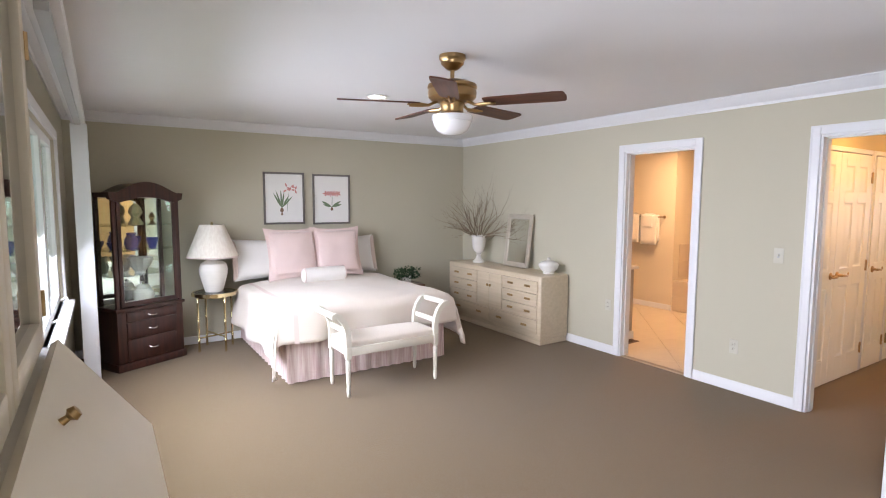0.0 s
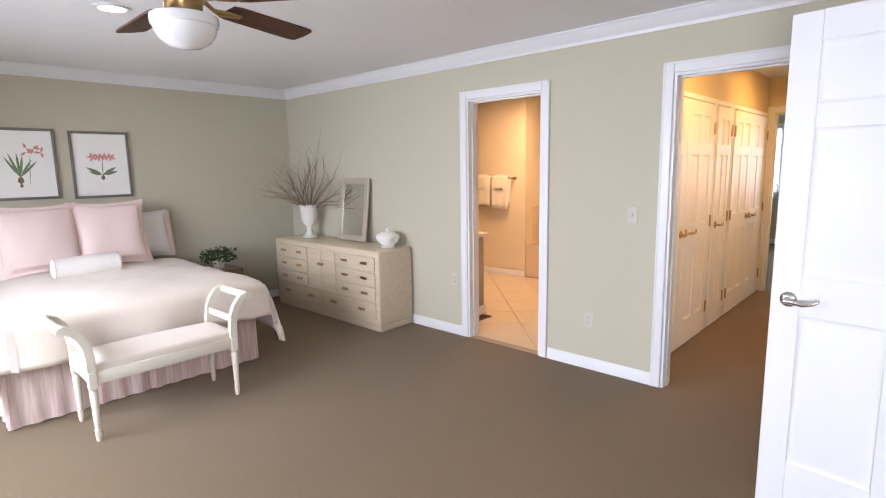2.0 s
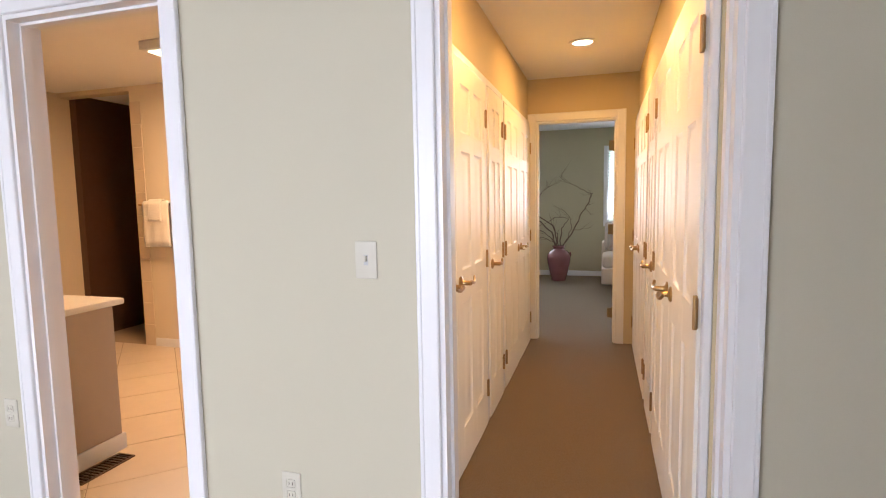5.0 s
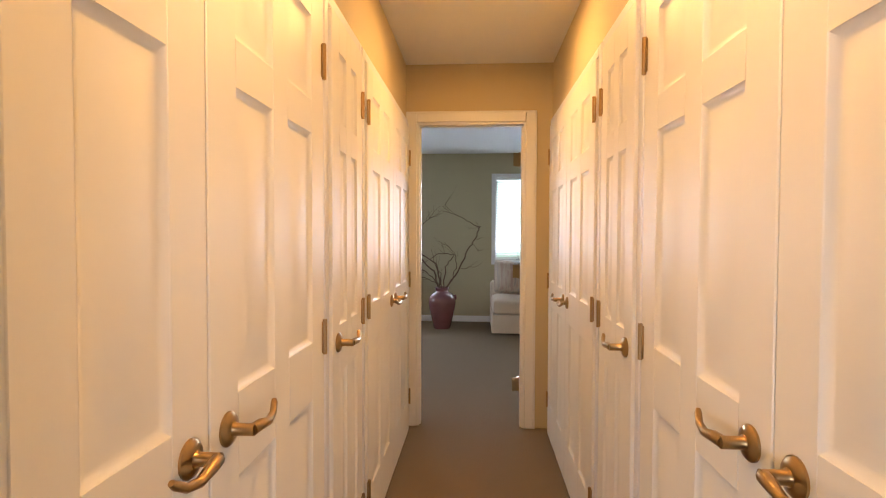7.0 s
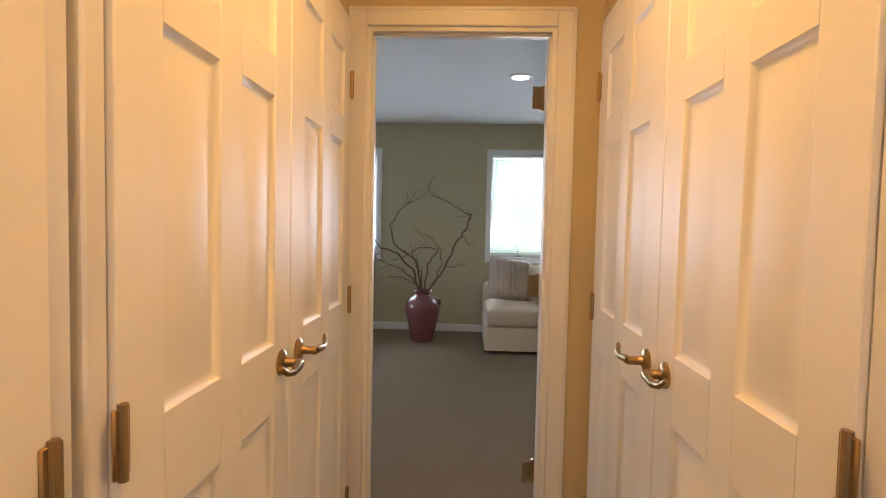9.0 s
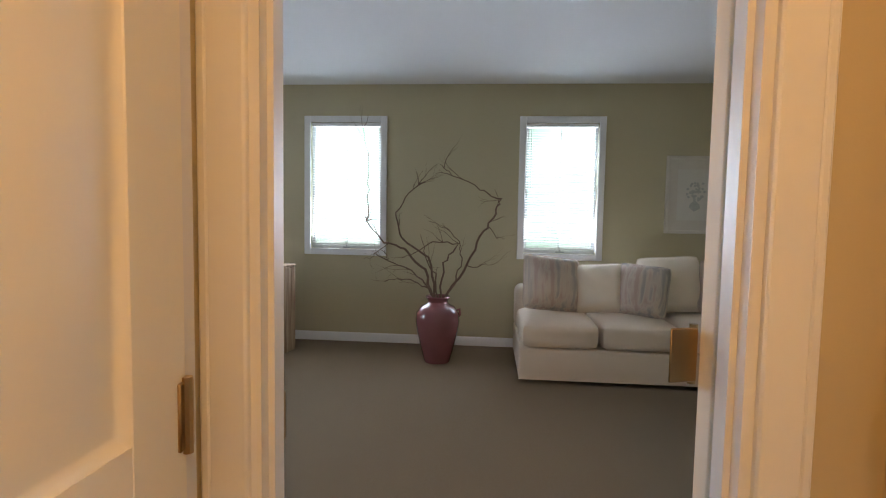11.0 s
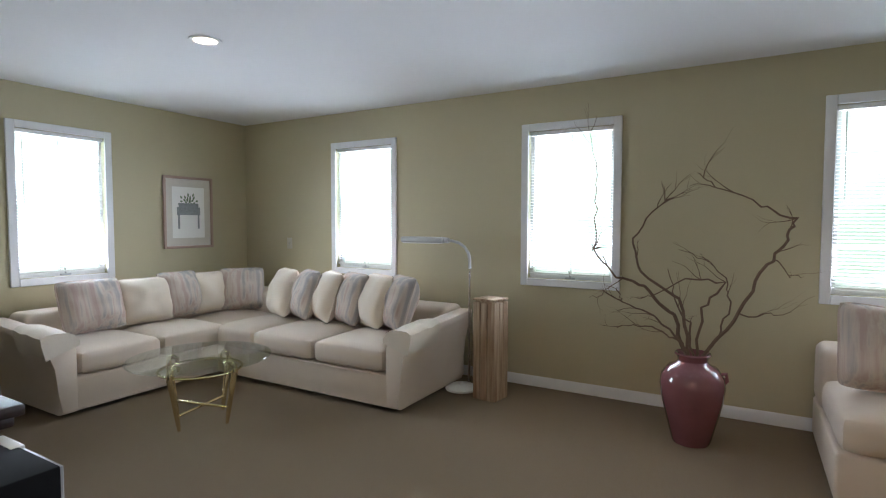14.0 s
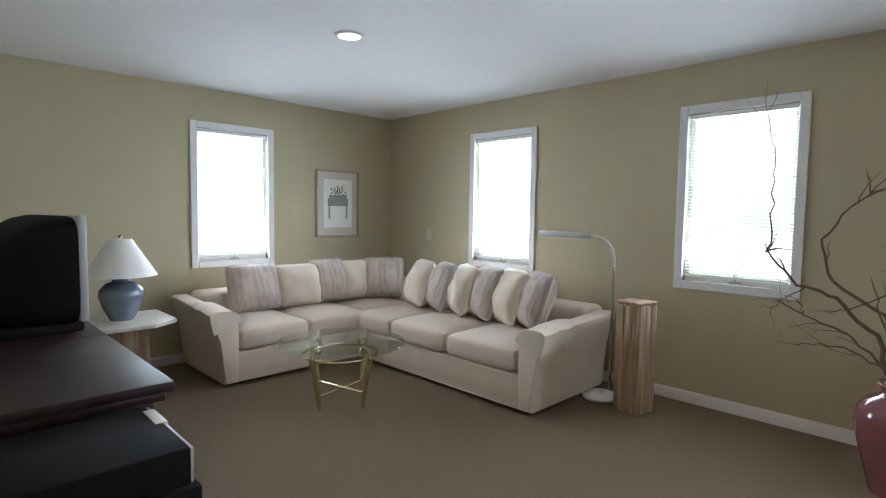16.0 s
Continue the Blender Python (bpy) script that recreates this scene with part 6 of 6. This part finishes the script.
for x, hy, zb, zt in ((0.0, 0.385, 0.03, 0.53), (-0.05, 0.385, 0.025, 0.53), (-0.11, 0.375, 0.03, 0.515), (-0.18, 0.35, 0.035, 0.475), (-0.26, 0.31, 0.045, 0.415), (-0.36, 0.25, 0.06, 0.34), (-0.47, 0.17, 0.08, 0.26)):
    ring = []
    for k in range(20):
        a = 2 * math.pi * (k + 0.5) / 20
        c, s = math.cos(a), math.sin(a)
        f = lambda v: math.copysign(abs(v) ** 0.28, v)
        ring.append(bm.verts.new((x, hy * f(c), (zb + zt) / 2 + (zt - zb) / 2 * f(s))))
    rows.append(ring)
for p, q in zip(rows, rows[1:]):
    for k in range(20):
        bm.faces.new((p[k], p[(k + 1) % 20], q[(k + 1) % 20], q[k]))
bm.faces.new(rows[0]), bm.faces.new(rows[-1])
part("body", bm, M_BLACK, tv)
part("foot", box(-0.30, 0.03, -0.34, 0.34, 0.0, 0.045, bev=0.012), M_BLACK, tv)
bm = bmesh.new()
for b in ((-0.385, -0.32, 0.05, 0.535), (0.32, 0.385, 0.05, 0.535), (-0.32, 0.32, 0.48, 0.535), (-0.32, 0.32, 0.05, 0.13)):
    box(0.0, 0.035, b[0], b[1], b[2], b[3], bm=bm, bev=0.008)
part("bezel", bm, M_GREYPL, tv)
bm = bmesh.new()
g = [[bm.verts.new((0.004 + 0.02 * (1 - (2 * i / 8 - 1) ** 2) * (1 - (2 * j / 8 - 1) ** 2), -0.325 + 0.65 * i / 8, 0.125 + 0.36 * j / 8)) for j in range(9)] for i in range(9)]
for i in range(8):
    for j in range(8):
        bm.faces.new((g[i][j], g[i + 1][j], g[i + 1][j + 1], g[i][j + 1]))
part("screen", bm, M_SCREEN, tv)
# media cart with players
mc = thing("media_cart", "low black media cart beside the television stand", "media cart", pose(0, 0, 0))
for z in (0.49, 0.10):
    part("shelf", box(7.72, 8.36, 2.84, 3.29, z, z + 0.03, bev=0.004), M_BLACK, mc)
for x in (7.74, 8.34):
    for y in (2.86, 3.27):
        part("leg", box(x - 0.012, x + 0.012, y - 0.012, y + 0.012, 0.0, 0.49), M_BLACK, mc)


def player(label, z, x1, h, disp):
    vc = thing("video_player", label, "video player", pose(x1, 3.07, z))
    part("case", box(-0.52, -0.008, -0.20, 0.20, 0.008, h, bev=0.006), M_BLACK, vc)
    part("front_panel", box(-0.012, 0.0, -0.195, 0.195, 0.012, h - 0.004, bev=0.003), M_GREYPL if disp else M_BLACK, vc)
    if disp:
        part("display", box(-0.03, 0.003, 0.02, 0.15, h - 0.012, h + 0.002, bev=0.002), M_PLASTIC, vc)
    for sx in (-0.48, -0.06):
        for sy in (-0.16, 0.16):
            part("foot", lathe([(0.0, 0.0), (0.015, 0.0), (0.015, 0.009), (0.0, 0.009)], 10, (sx, sy, 0)), M_BLACK, vc)


player("wide black receiver under the video player", 0.521, 8.35, 0.115, False)
player("black video player with a silver front display", 0.637, 8.33, 0.11, True)

# den pictures
p = framed("framed_print", "rose-framed print of a flower basket on a stand", pose(11.09, NY, 1.09), 0.55, 0.73, M_PINKFR, M_MATDIM, 0.025, inner=(0.36, 0.52, M_PAPER))
for b in ((-0.13, 0.13, 0.34, 0.42), (-0.11, 0.11, 0.42, 0.46), (-0.12, -0.10, 0.20, 0.34), (0.10, 0.12, 0.20, 0.34)):
    part("print_detail", box(b[0], b[1], -0.0112, -0.0098, b[2], b[3]), M_INKGREY, p)
bm = bmesh.new()
for k in range(26):
    a = k * 2.4
    c = (0.10 * math.cos(a) * (k / 26), 0.47 + 0.07 * math.sin(a) * (k / 26))
    petal(bm, c, (c[0] + 0.03 * math.cos(a), c[1] + 0.035 * math.sin(a) + 0.01), 0.01, -0.0102 - 0.00003 * k)
part("flower_print", bm, M_INKG, p)
p = framed("framed_print", "pale-framed faint flower print on the den wall", pose(EX, -0.60, 1.11, 0, 0, -90), 0.53, 0.70, M_PALEFR, M_MATDIM, 0.03, inner=(0.32, 0.46, M_MAT))
bm = bmesh.new()
for k in range(40):
    a = k * 2.4
    q = (k / 40) ** 0.6
    c = (0.07 * math.cos(a) * q, 0.38 + 0.10 * math.sin(a) * q)
    petal(bm, c, (c[0] + 0.03 * math.cos(a * 1.7), c[1] + 0.03 * math.sin(a * 1.7)), 0.011, -0.0102 - 0.00003 * k)
petal(bm, (-0.01, 0.20), (0.0, 0.30), 0.05, -0.0105)
part("flower_print", bm, M_INKFAINT, p)

# ---- floor tiles of the bathroom ----
host = bpy.data.objects["bath_floor_bed"]
S = 0.43
tile = None
for i in range(-14, 15):
    for j in range(-14, 15):
        cx, cy = 5.0 + (i - j) * S * 0.7071, 3.0 + (i + j) * S * 0.7071
        r = S * 0.7071
        mm = pose(cx, cy, 0.004, 0, 0, 45)
        lim = (4.165, 6.505, 2.33, 5.99)
        if cx + r < lim[0] + 0.02 or cx - r > lim[1] - 0.02 or cy + r < lim[2] + 0.02 or cy - r > lim[3] - 0.02:
            continue
        if cx - r < lim[0] or cx + r > lim[1] or cy - r < lim[2] or cy + r > lim[3]:
            bm = box(-S / 2 + 0.003, S / 2 - 0.003, -S / 2 + 0.003, S / 2 - 0.003, 0, 0.006)
            bm.transform(mm)
            for co, no in (((lim[0], 0, 0), (-1, 0, 0)), ((lim[1], 0, 0), (1, 0, 0)), ((0, lim[2], 0), (0, -1, 0)), ((0, lim[3], 0), (0, 1, 0))):
                bmesh.ops.bisect_plane(bm, geom=bm.verts[:] + bm.edges[:] + bm.faces[:], plane_co=co, plane_no=no, clear_outer=True)
            if bm.faces:
                part("tile", bm, M_TILE, host)
            else:
                bm.free()
        else:
            tile = part("tile", box(-S / 2 + 0.003, S / 2 - 0.003, -S / 2 + 0.003, S / 2 - 0.003, 0, 0.006, bev=0.0015, seg=1), M_TILE, host, m=mm) if tile is None else again(tile, mm, host)
